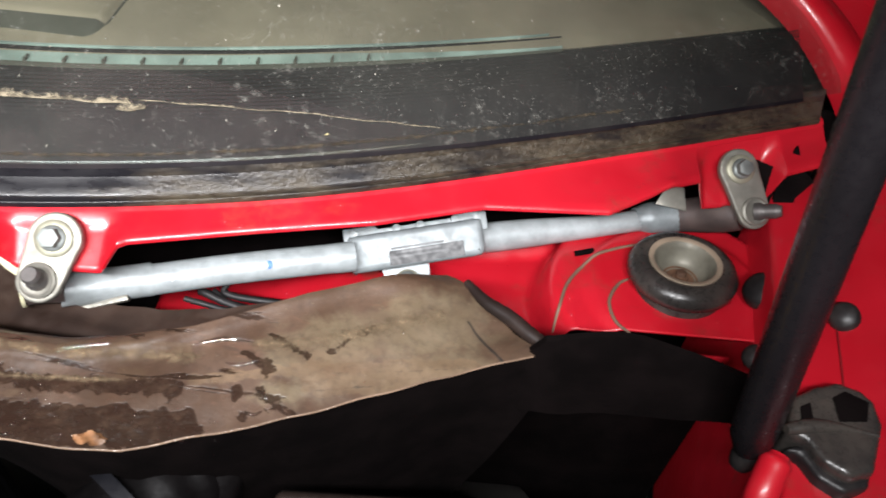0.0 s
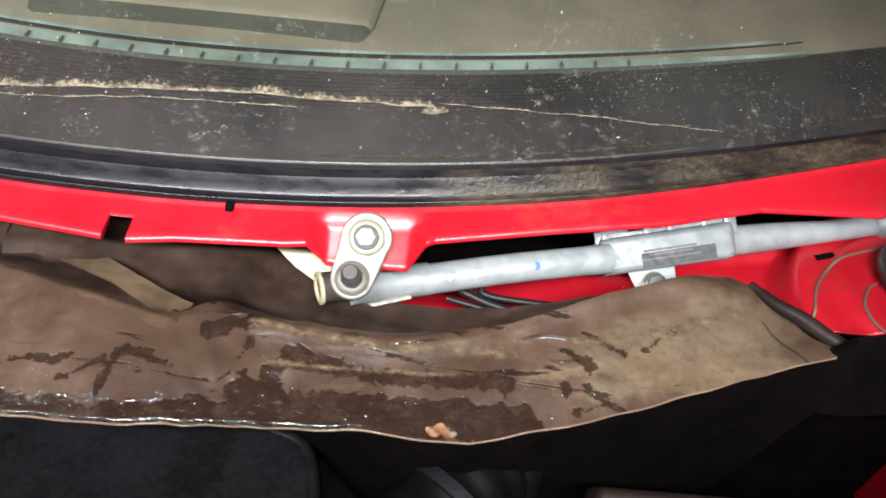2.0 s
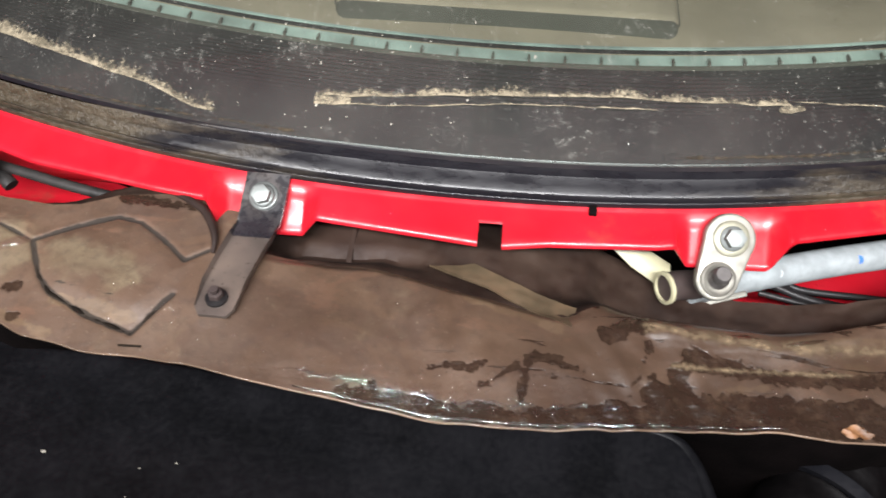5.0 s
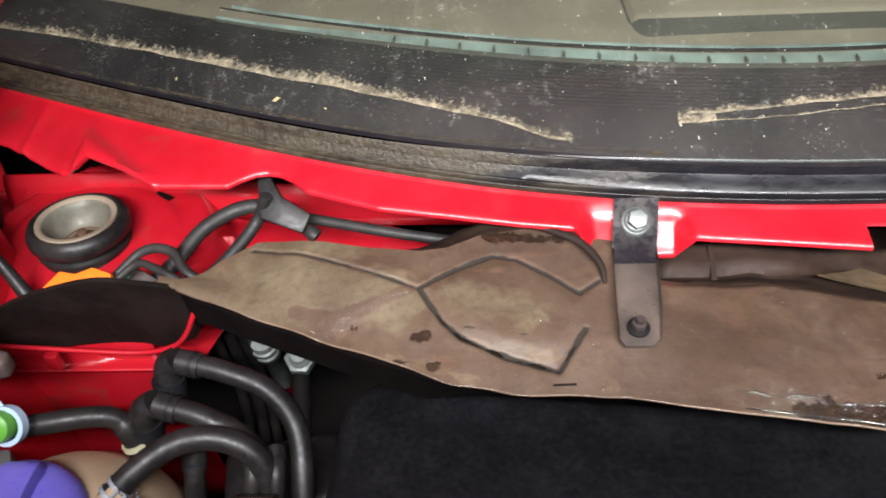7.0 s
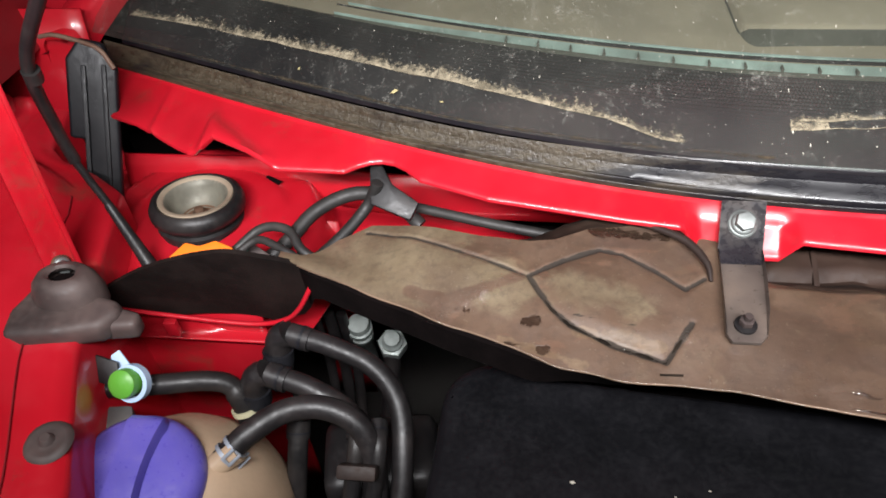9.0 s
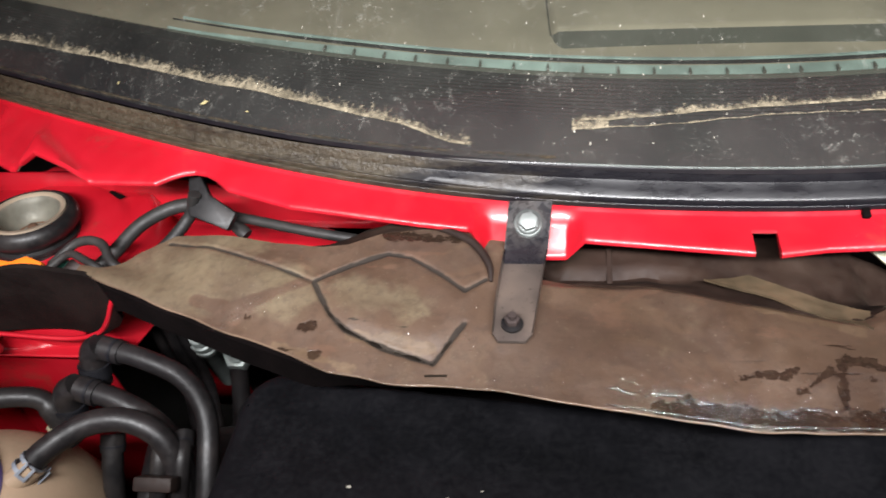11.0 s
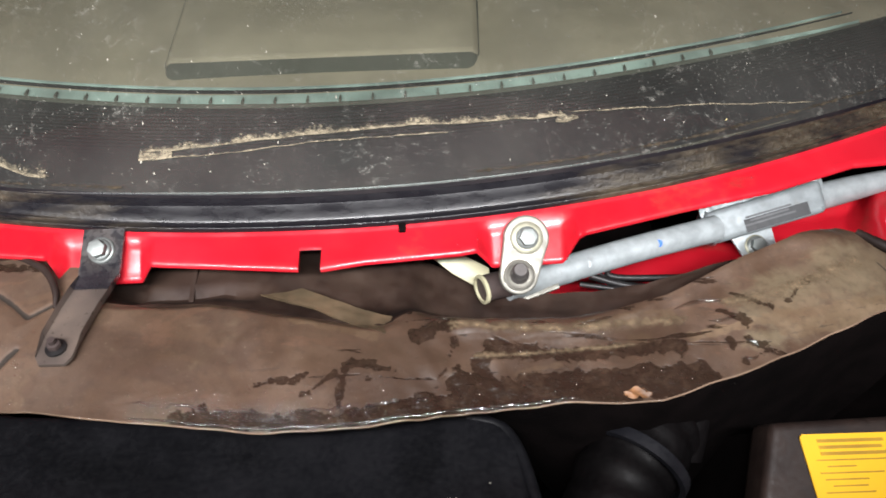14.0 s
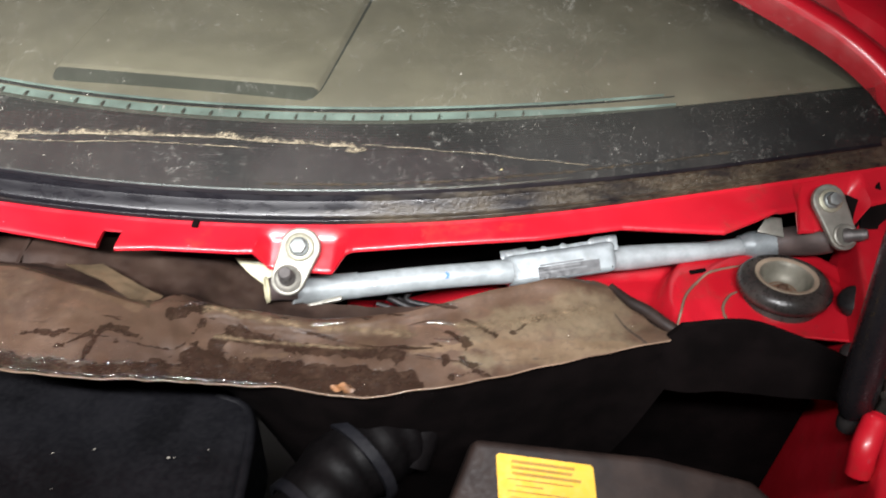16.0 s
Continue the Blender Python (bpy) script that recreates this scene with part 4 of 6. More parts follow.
part("dead_leaf", grid(lambda u, v: (0.196 + 0.017 * u, 0.1965 + (0.0042 + 0.002 * noise.noise((u * 7, v * 3, 1))) * v * math.sin(math.pi * (0.08 + 0.84 * u)), liner_z(0.196 + 0.017 * u, 0.2) + 0.001 + 0.0012 * math.sin(9 * u + 3 * v)), [i / 8 for i in range(9)], [-1, -0.5, 0, 0.5, 1]), LEAF, liner, "scrap of orange-brown leaf stuck to the liner")
part("edge_moulding", tube([(0.398, 0.332, 0.929), (0.411, 0.316, 0.930), (0.4255, 0.3055, 0.930), (0.439, 0.2935, 0.929), (0.452, 0.2855, 0.928), (0.464, 0.2820, 0.925)], lambda u: 0.0028 + 0.0022 * math.sin(math.pi * min(max(u, 0.0), 1.0)), 12), BROWNPLASTIC, liner, "dark dirty rubber edge")
part("twig", tube([(-0.207, 0.204, liner_z(-0.207, 0.204) + 0.001), (-0.194, 0.2045, liner_z(-0.194, 0.2045) + 0.001)], 0.0007, 6, 2), CREASE, liner, "tiny dark twig")
bead_line = [(x, along(FRONT, x) + 0.0016 + 0.0022 * noise.noise((x * 34, 0.2, 0.9)), liner_z(x, along(FRONT, x) + 0.004) + 0.0004) for x in [-0.105 + 0.27 * i / 40 for i in range(41)]]
part("water_bead", tube(bead_line, lambda u: 0.0003 + 0.0007 * math.sin(math.pi * u) ** 0.5 if 0 < u < 1 else 0.0003, 10, 2), BEADWATER, liner, "bead of water hanging along the front edge")

# black shield that stands under the liner's front edge, with a raised wing on either side
WING_KEYS = [(-0.63, 0.889), (-0.614, 0.896), (-0.555, 0.934), (-0.497, 0.953), (-0.463, 0.949), (-0.43, 0.942), (-0.39, 0.940), (0.0, 0.935), (0.38, 0.932), (0.437, 0.944), (0.485, 0.957), (0.52, 0.950), (0.575, 0.928), (0.63, 0.895)]
WING = [(p.x, p.y) for p in spline([(x, z, 0) for x, z in WING_KEYS], 6)]
shield_y = lambda x: along(FRONT, x) + 0.004 - 0.0065 * smooth(-0.22, -0.30, x) if abs(x) < 0.44 else 0.277 - 0.02 * (abs(x) - 0.44)


def shield_point(x, v):
    top = along(WING, x) if abs(x) > 0.44 else liner_z(x, along(FRONT, x) + 0.002) - 0.003
    # stretched deep at x 0.20 to 0.395 to keep the shaded bay black
    deep = along([(-0.63, 0.014), (-0.55, 0.066), (-0.47, 0.086), (-0.445, 0.060), (-0.43, 0.022), (-0.26, 0.022), (-0.22, 0.040), (0.10, 0.05), (0.20, 0.22), (0.395, 0.22), (0.444, 0.066), (0.465, 0.074), (0.50, 0.070), (0.54, 0.056), (0.575, 0.038), (0.63, 0.02)], x)
    lean = along([(-0.46, 0.012), (-0.43, 0.0), (-0.28, 0.0), (-0.20, 0.03), (0.10, 0.045), (0.20, 0.012), (0.40, 0.010), (0.432, -0.006)], x)
    return (x, shield_y(x) + lean * v, top - deep * v)


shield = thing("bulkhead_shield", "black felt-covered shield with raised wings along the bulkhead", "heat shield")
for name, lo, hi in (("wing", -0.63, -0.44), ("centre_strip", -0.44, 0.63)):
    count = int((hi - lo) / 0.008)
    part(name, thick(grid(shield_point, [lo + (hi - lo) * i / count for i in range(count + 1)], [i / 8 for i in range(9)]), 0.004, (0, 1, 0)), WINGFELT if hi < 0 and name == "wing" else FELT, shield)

# ---------------------------------------------------------------- red floor and strut towers of the plenum
TOWER = 0.562


def floor_z(x, y):
    s = abs(x)
    z = 0.842 + 0.02 * (0.46 - y)
    r = math.hypot(s - TOWER, (y - 0.390) * 1.05)
    z += 0.032 * (1 - smooth(0.094, 0.110, r)) + 0.004 * (1 - smooth(0.066, 0.073, r))
    z += 0.085 * (smooth(0.662, 0.690, s) if x > 0 else smooth(0.715, 0.745, s))
    z -= 0.03 * (1 - smooth(0.20, 0.30, s))
    z += 0.008 * smooth(0.0, 0.016, y - along([(0.16, 0.385), (0.30, 0.408), (0.406, 0.430), (0.508, 0.448), (0.57, 0.464), (0.70, 0.467)], s)) * smooth(0.3, 0.36, s)
    return z


for side, label in ((-1, "red steel plenum floor with a round strut tower"), (1, "wet red steel plenum floor with a round strut tower")):
    us = [0.16 + (0.60 if side < 0 else 0.53) * i / 120 for i in range(121)]
    rear = lambda s: along([(0.16, 0.405), (0.30, 0.428), (0.406, 0.450), (0.508, 0.468), (0.57, 0.484), (0.70, 0.487)], s)
    front = lambda s: 0.283 + 0.062 * (1 - smooth(0.435, 0.462, s)) if side < 0 else 0.300 + 0.045 * smooth(0.430, 0.450, s)
    g = thick(grid(lambda s, v: (side * s, front(s) + (rear(s) - front(s)) * v, floor_z(side * s, front(s) + (rear(s) - front(s)) * v) - 0.012 * smooth(0.965, 1.0, v)), us, [j / 70 for j in range(71)]), 0.002)
    pf = tagged(put_mesh("plenum_floor", mesh_of("plenum_floor", *g, RED)), label, "car body panel", "plenum floors", "structure")
    for seam in ([(0.468, 0.352), (0.4706, 0.3637), (0.4793, 0.390), (0.4975, 0.4143), (0.5175, 0.4264), (0.546, 0.4372)], [(0.5197, 0.341), (0.5098, 0.3518), (0.5073, 0.3701), (0.5153, 0.3873), (0.5246, 0.3951)]) if side > 0 else ():
        pts = [(p.x, p.y, floor_z(p.x, p.y) + 0.0005) for p in spline([(x, y, 0) for x, y in seam], 6)]
        part("seam_sealer", tube(pts, lambda u: 0.0006 + 0.0008 * math.sin(math.pi * min(max(u, 0.0), 1.0)) ** 0.4, 8, 3), BEAD, pf, "brown bead of seam sealer")
    sx, sy = (0.515, 0.438) if side < 0 else (0.494, 0.4231)
    part("drain_slot", slab([(-0.009, -0.002), (0.008, -0.003), (0.009, 0.002), (-0.008, 0.003)], 0.0008, pose(side * sx, sy, floor_z(sx, sy) + 0.0006, 0, 0, side * 24), 0.0), FELT, pf, "dark oblong drain slot")
    # tight red wall below the wing, and the rail along the wing
    wall = tagged(put_mesh("inner_wall", mesh_of("inner_wall", *thick(grid(lambda s, v: (side * s, (0.292 if side < 0 else 0.360) + 0.010 * v, (0.885 - 0.30 * v if side < 0 else 0.838 - 0.055 * v)), [(0.488 if side < 0 else 0.490) + (0.122 if side < 0 else 0.120) * i / 20 for i in range(21)], [i / 8 for i in range(9)]), 0.002, (0, 1, 0)), RED)),
                  "red inner bulkhead wall of the engine bay", "car body panel", "inner walls", "structure")
    if side > 0:
        # added black sheet: stands for the darkness below the short red wall
        part("dark_backing", thick(grid(lambda s, v: (s, 0.354 + 0.010 * v, 0.838 - (0.036 + 0.01 * noise.noise((s * 30, 0.4, 0.2))) * smooth(0.480, 0.510, s) - 0.24 * v), [0.40 + 0.21 * i / 30 for i in range(31)], [i / 8 for i in range(9)]), 0.004, (0, 1, 0)), FELT, wall, "black sheet added over the lower wall to keep it dark")
        continue
    part("wall_flange", tube([(side * 0.61, 0.279, 0.886), (side * 0.55, 0.278, 0.880), (side * 0.490, 0.277, 0.876), (side * 0.462, 0.276, 0.884), (side * 0.447, 0.274, 0.900), (side * 0.436, 0.275, 0.920), (side * 0.428, 0.282, 0.934)], 0.0019, 8, 5), RED, wall)
    part("flange_tab", block((0.010, 0.006, 0.016), pose(side * 0.553, 0.276, 0.868), 0.0015), RED, wall)


tagged(put_mesh("inner_wall", mesh_of("inner_wall", *thick(grid(lambda x, v: (x, 0.405 + 0.012 * v, 0.86 - 0.28 * v), [-0.50 + 0.048 * i / 10 for i in range(11)], [i / 6 for i in range(7)]), 0.002, (0, 1, 0)), RED)),
       "red inner bulkhead wall behind the coolant fittings", "car body panel", "inner walls", "structure")


tagged(put_mesh("inner_wing", mesh_of("inner_wing", *thick(grid(lambda x, v: (x, 0.478 + 0.04 * v, 0.80 + 0.20 * v), [-0.86 + 0.175 * i / 8 for i in range(9)], [i / 6 for i in range(7)]), 0.002, (0, 1, 0)), RED)),
       "red inner wing panel beside the windscreen pillar", "car body panel", kind="structure")


def rail_point(side):
    prof = [(0.0, 0.62), (0.001, 0.914), (0.004, 0.9195), (0.020, 0.921), (0.040, 0.920), (0.046, 0.927), (0.074, 0.932), (0.092, 0.926), (0.110, 0.942), (0.20, 0.915), (0.26, 0.86)]
    edge = [(-0.6, 0.505), (0.0, 0.510), (0.119, 0.541), (0.21, 0.578), (0.30, 0.600), (0.50, 0.640)]
    return lambda y, k: (side * (along(edge, y) + prof[k][0] + (0.075 * smooth(0.37, 0.425, y) if side < 0 else 0.0)), y, prof[k][1] + 0.03 * smooth(0.3, 0.5, y) * (k > 5))


for side in (-1, 1):
    g = grid(rail_point(side), [-0.60 + 1.08 * i / 60 for i in range(61)], range(11))
    rail = tagged(put_mesh("wing_rail", mesh_of("wing_rail", *g, RED)), "red painted wing rail beside the engine bay", "car body panel", "wing rails", "structure")
    gap = rail_point(side)
    part("panel_gap", tube([gap(-0.55 + 0.95 * i / 24, 4)[:2] + (gap(-0.55 + 0.95 * i / 24, 4)[2] + 0.0015,) for i in range(25)], 0.0006, 6, 2), BONNET, rail)
    part("wing_grommet", lathe([(0, 0.006), (0.003, 0.006), (0.0042, 0.0045), (0.0050, 0.0028), (0.0085, 0.0022), (0.0105, 0.0030), (0.0135, 0.0022), (0.0150, 0)], frame_of((side * 0.566, 0.146, 0.9205), (0, 0, 1)), 28), GREYRUBBER, rail, "round dirty rubber plug with a raised centre")


REAR_EDGE = [(-0.70, 0.4533), (-0.634, 0.4533), (-0.588, 0.4533), (-0.546, 0.4533), (-0.473, 0.4462), (-0.407, 0.4333), (-0.20, 0.4293)]
rear_wall = tagged(put_mesh("rear_wall", mesh_of("rear_wall", *thick(grid(lambda x, v: (x, along(REAR_EDGE, x) - 0.010 * v + 0.004 * smooth(0.2, 0.0, v), 0.888 - 0.034 * v), [-0.66 + 0.43 * i / 60 for i in range(61)], [0, 0.06, 0.15, 0.3, 0.5, 0.75, 1]), 0.002, (0, 1, 0)), RED)),
                   "red steel upstand behind the plenum floor", "car body panel", kind="structure")


# ---------------------------------------------------------------- suspension top mounts
def top_mount(side, tilt):
    t = thing("strut_mount", "black rubber strut mount with a rust-edged metal dish", "strut mount", "strut mounts")
    m = frame_of((side * TOWER, 0.384 if side < 0 else 0.396, 0.894), tilt) @ Matrix.Scale(0.87, 4)
    inner = m @ Matrix.Scale(1.0 if side < 0 else 0.88, 4)
    part("rubber_ring", lathe([(0.030, 0.004), (0.034, 0.0105), (0.0385, 0.0125), (0.0425, 0.0105), (0.0455, 0.004), (0.0450, -0.002), (0.0400, -0.006), (0.0385, -0.010), (0.0415, -0.012),
                               (0.0415, -0.015), (0.0385, -0.017), (0.0395, -0.021), (0.0370, -0.030), (0.0320, -0.030), (0.0298, 0.0)] if side < 0 else [(0.0262, 0.004), (0.0300, 0.0100), (0.0360, 0.0110), (0.0430, 0.0070), (0.0470, 0.0005), (0.0465, -0.006), (0.0410, -0.010), (0.0385, -0.014), (0.0400, -0.018), (0.0370, -0.030), (0.0300, -0.030), (0.0264, 0.0)], m, 48, True), RUBBER if side < 0 else WETRUBBER, t)
    part("rim", lathe([(0.0295, 0.0105), (0.0320, 0.0128), (0.0352, 0.0128), (0.0356, 0.0110), (0.0300, 0.0070)], inner, 48, True), RIM, t, "worn metal rim")
    part("dish", lathe([(0.0302, 0.0112), (0.0288, 0.0098), (0.0268, 0.0050), (0.0250, -0.0010), (0.0222, -0.0070), (0.0180, -0.0108), (0.0130, -0.0122), (0.0, -0.0130)], inner, 40, False, False), DISH, t, "grey metal dish")
    part("centre_nut", slab(hexagon(0.0075), 0.006, m @ pose(0, 0, -0.0128), 0.001), RUST, t)
    part("rusty_base", lathe([(0, 0.0), (0.015, 0.0), (0.0175, 0.0012)], inner @ pose(0, 0, -0.0118), 28, False, False), RUST, t, "rusty bottom of the dish")
    part("rod_end", lathe([(0.0045, -0.011), (0.0045, -0.003), (0.0035, -0.002), (0, -0.002)], m, 16), RUST, t)
    return t


top_mount(-1, (0.02, 0.14, 1))
top_mount(1, (-0.03, 0.10, 1))

# ---------------------------------------------------------------- wiper linkage frame
wiper = thing("wiper_linkage_frame", "silver tubular wiper linkage frame with two cast spindle plates", "wiper frame")
A, B, C, D, E = (0.135, 0.313, 0.905), (0.174, 0.333, 0.897), (0.317, 0.384, 0.888), (0.410, 0.423, 0.880), (0.555, 0.462, 0.884)
part("frame_tube", tube([B, (0.24, 0.357, 0.894), C], lambda u: 0.0108 if u < 0.9 else 0.0112, 20), TUBE, wiper)
part("frame_tube", tube([D, (0.46, 0.437, 0.880), (0.51, 0.449, 0.882), E], lambda u: 0.0118 - 0.0032 * smooth(0.1, 0.75, u), 20), TUBE, wiper, "tapering silver tube")
part("tube_socket", tube([A, (0.155, 0.324, 0.901), (0.186, 0.338, 0.8965)], lambda u: 0.0116 - 0.0012 * (u < 0.2), 18), TUBE, wiper)
part("socket_rib", block((0.055, 0.004, 0.006), frame_of((0.150, 0.312, 0.893), (0, -0.5, 0.85), (0.9, 0.4, -0.1)), 0.001), CAST, wiper)
part("tube_socket", tube([(0.536, 0.458, 0.883), (0.550, 0.461, 0.884), (0.575, 0.464, 0.887)], lambda u: 0.0098 + 0.0032 * smooth(0.0, 0.5, u), 18), SLEEVE, wiper)
way = (Vector(D) - Vector(C)).normalized()
view = Vector((0, -0.68, 0.73))
fs = frame_of((Vector(C) + Vector(D)) / 2, view, way)
sleeve = part("sleeve", slab([(-0.050, -0.0130), (0.046, -0.0130), (0.050, -0.010), (0.050, 0.0150), (-0.050, 0.0150), (-0.052, 0.012), (-0.052, -0.010)], 0.026, fs @ pose(0, 0, -0.0140), 0.0050, 3), SLEEVE, wiper, "wide pressed silver sleeve")
part("sleeve_flange", slab([(-0.054, 0.006), (0.054, 0.006), (0.054, 0.021), (0.030, 0.021), (0.028, 0.018), (-0.028, 0.018), (-0.030, 0.021), (-0.054, 0.021)], 0.003, fs @ pose(0, 0, 0.004), 0.0008), SLEEVE, sleeve)
for u in (-0.046, -0.014, 0.004, 0.030, 0.047):
    part("crimp", lathe([(0.0032, 0), (0.0028, 0.002), (0, 0.0026)], fs @ pose(u, 0.0165, 0.0068), 12), TUBE, sleeve)
part("type_label", slab([(-0.026, -0.0075), (0.030, -0.0075), (0.030, 0.0035), (-0.026, 0.0035)], 0.0012, fs @ pose(0.004, -0.0035, 0.0112), 0.0), GREYLABEL, sleeve, "small grey metal type label")
for k, w in ((0, 0.040), (1, 0.034), (2, 0.044)):
    part("label_print", slab([(-w / 2, -0.0008), (w / 2, -0.0008), (w / 2, 0.0008), (-w / 2, 0.0008)], 0.0004, fs @ pose(0.0, 0.0015 - 0.0033 * k, 0.0123), 0.0), LABELPRINT, sleeve)
for u in (0.18, 0.44):
    p = Vector(B).lerp(Vector(C), u)
    mark = u > 0.4
    part("paint_mark" if mark else "crimp_dent", lathe([(0.0034, -0.001), (0.0030, 0.0006), (0, 0.0009)], frame_of(Vector((0.261, 0.3645, 0.8925)) + view * 0.0104 if mark else p + view * 0.0102, view), 14), BLUE if mark else TUBE, wiper, "blue paint mark" if mark else "")
lug = part("mounting_lug", slab([(-0.020, 0.014), (-0.013, -0.014), (-0.006, -0.020), (0.012, -0.020), (0.016, -0.012), (0.018, 0.012)], 0.0035, frame_of((0.358, 0.391, 0.862), (0, -0.62, 0.78), way), 0.001), TUBE, wiper)
bolt_parts(lug, frame_of((0.358, 0.387, 0.862), (0, -0.62, 0.78)), 0.0098, 0.0068, WASHER)


def spindle_plate(place, normal, down, width, length, stub_way, stub_len, label):
    """A waisted cast plate: a bolt with a washer on top, the wiper spindle in a boss below."""
    z = Vector(normal).normalized()
    y = -(Vector(down) - z * z.dot(Vector(down))).normalized()
    m = Matrix((y.cross(z), y, z)).transposed().to_4x4()
    m.translation = place
    r, q = width / 2, width * 0.42
    outline = round_outline(0, 0, r, -18, 198, 14) + round_outline(0, -length, q, 190, 350, 12)
    plate = part("spindle_plate", slab(outline, 0.006, m, 0.0016, 3), CAST, wiper, label)
    bolt_parts(plate, m @ pose(0, 0, 0.0062), width * 0.35, width * 0.20, WASHER)
    boss = m @ pose(0, -length, 0.004)
    part("spindle_boss", lathe([(0.0112, 0), (0.0108, 0.004), (0.0094, 0.0048), (0.0080, 0.0038), (0.0, 0.0040)], boss, 28), CAST, plate)
    base = boss @ Vector((0, 0, 0.002))
    tip = base + Vector(stub_way).normalized() * stub_len
    part("spindle", tube([base, base.lerp(tip, 0.5), tip], lambda u: 0.0068 if u < 0.3 else (0.0056 if u < 0.85 else 0.0044), 16, 6), zinc("dull_spindle_steel", (0.14, 0.13, 0.125), 0.5, 0.15), plate)
    return plate


spindle_plate((0.147, 0.3150, 0.9535), (0.05, -0.66, 0.75), (-0.24, -0.74, -0.63), 0.0325, 0.0265, (0.0, -0.42, 0.90), 0.0125, "grey weathered cast spindle plate")
spindle_plate((0.599, 0.4600, 0.9420), (0.12, -0.66, 0.74), (0.42, -0.62, -0.66), 0.0315, 0.034, (0.80, -0.30, 0.42), 0.019, "grey weathered cast spindle plate")
part("dark_knuckle", tube([(0.570, 0.464, 0.886), (0.588, 0.460, 0.894), (0.602, 0.452, 0.904), (0.612, 0.447, 0.910)], lambda u: 0.0128 + 0.0022 * math.sin(math.pi * min(max(u, 0.0), 1.0)), 16), GREYRUBBER, wiper)
part("small_lug", slab([(-0.016, -0.006), (0.014, -0.010), (0.010, 0.012), (-0.006, 0.013)], 0.003, frame_of((0.561, 0.462, 0.905), (0, -0.66, 0.75)) @ Matrix.Scale(0.85, 4), 0.0008), CAST, wiper)
# motor arm and black knob behind the inner plate
part("motor_arm", slab([(-0.044, 0.016), (-0.014, 0.018), (0.012, 0.004), (0.014, -0.016), (-0.002, -0.014), (-0.024, -0.001)], 0.003, frame_of((0.114, 0.328, 0.907), (0.1, -0.66, 0.75)) @ Matrix.Scale(0.76, 4), 0.0008), CREAM, wiper, "cream metal arm")
bush = part("bush", tube([(0.117, 0.306, 0.912), (0.126, 0.310, 0.911), (0.140, 0.314, 0.909)], 0.0100, 18), GREYRUBBER, wiper, "dusty brown-grey rubber bush")
part("bush_ring", lathe([(0.0090, -0.0012), (0.0112, -0.0012), (0.0112, 0.0010), (0.0090, 0.0014)], frame_of((0.1165, 0.3058, 0.9121), (-0.90, -0.41, 0.1)), 24, True), CREAM, bush, "pale worn ring")

# added plate in the outline of a dark hole, its darkness put into colour
part("dark_hole_plate", slab([(-0.022, 0.016), (-0.004, 0.010), (0.010, 0.030), (0.014, 0.012), (0.024, 0.002), (0.010, -0.012), (0.006, -0.034), (-0.008, -0.034), (-0.006, -0.006), (-0.014, -0.032), (-0.022, -0.030)], 0.004, frame_of((0.642, 0.468, 0.928), (-0.05, -0.66, 0.75)), 0.001), FELT, wiper, "flat black plate standing for the dark hole beside the spindle plate")

# ---------------------------------------------------------------- black strap from the lip to the liner
strap = thing("support_strap", "black steel strap with muddy lower half bolted to the red lip", "bracket")
STRAP_LINE = [(0.3265, 0.9690), (0.3130, 0.9598), (0.3000, 0.9508), (0.2880, 0.9492), (0.2700, 0.9518), (0.2450, 0.9532), (0.2290, 0.9525), (0.2240, 0.9512)]


def strap_point(lo, hi):
    def p(k, v):
        y, z = STRAP_LINE[k]
        w = (0.0142, 0.0142, 0.0140, 0.0138, 0.0134, 0.0128, 0.0118, 0.0080)[k]
        return (-0.148 - 0.105 * (0.313 - y) + w * v, y, z + (0.0045 if abs(v) > 0.99 and 2 < k < 6 else 0.0))
    return thick(grid(p, list(range(lo, hi)), [-1, -0.93, -0.5, 0, 0.5, 0.93, 1]), 0.0022)


part("upper_tab", strap_point(0, 4), STRAP, strap, "clean black upper tab")
part("lower_arm", strap_point(3, 8), MUDSTRAP, strap, "mud-filmed arm with turned-up edges")
bolt_parts(strap, frame_of((-0.148, 0.3140, 0.9602), (0, -0.56, 0.83)), 0.0094, 0.0064)
part("stud_washer", lathe([(0.0066, 0), (0.0066, 0.0016), (0.004, 0.0024), (0, 0.0024)], pose(-0.1570, 0.2350, 0.9526), 24), RUBBER, strap)
part("stud_nut", slab(hexagon(0.0046), 0.0042, pose(-0.1570, 0.2350, 0.9548), 0.0008), GREYRUBBER, strap)
part("stud", tube([(-0.1570, 0.2350, 0.955), (-0.1568, 0.2346, 0.9625)], 0.0024, 12), GREYRUBBER, strap)

edge_line = [(x, along(FRONT, x) + 0.0022 * noise.noise((x * 34, 0.2, 0.9)), liner_z(x, along(FRONT, x)) - 0.0010) for x in [-0.44 + 0.88 * i / 200 for i in range(201)]]
part("edge_strip", tube([(0.5040, 0.2715, 0.8860), (0.5396, 0.2715, 0.8891), (0.5786, 0.2715, 0.8908)], 0.0013, 8, 4), STRUTBLACK, shield, "shiny black edge strip")
# added tube; its paler brown puts the front edge's glint into the colour
part("glint_tube", tube(edge_line, 0.0008, 8, 1), EDGEGLINT, liner, "thin shiny tube along the front edge, paler to draw its glint")

# ---------------------------------------------------------------- gas strut and rubber buffers
gas = thing("bonnet_gas_strut", "black bonnet gas strut on a red bracket", "gas strut")
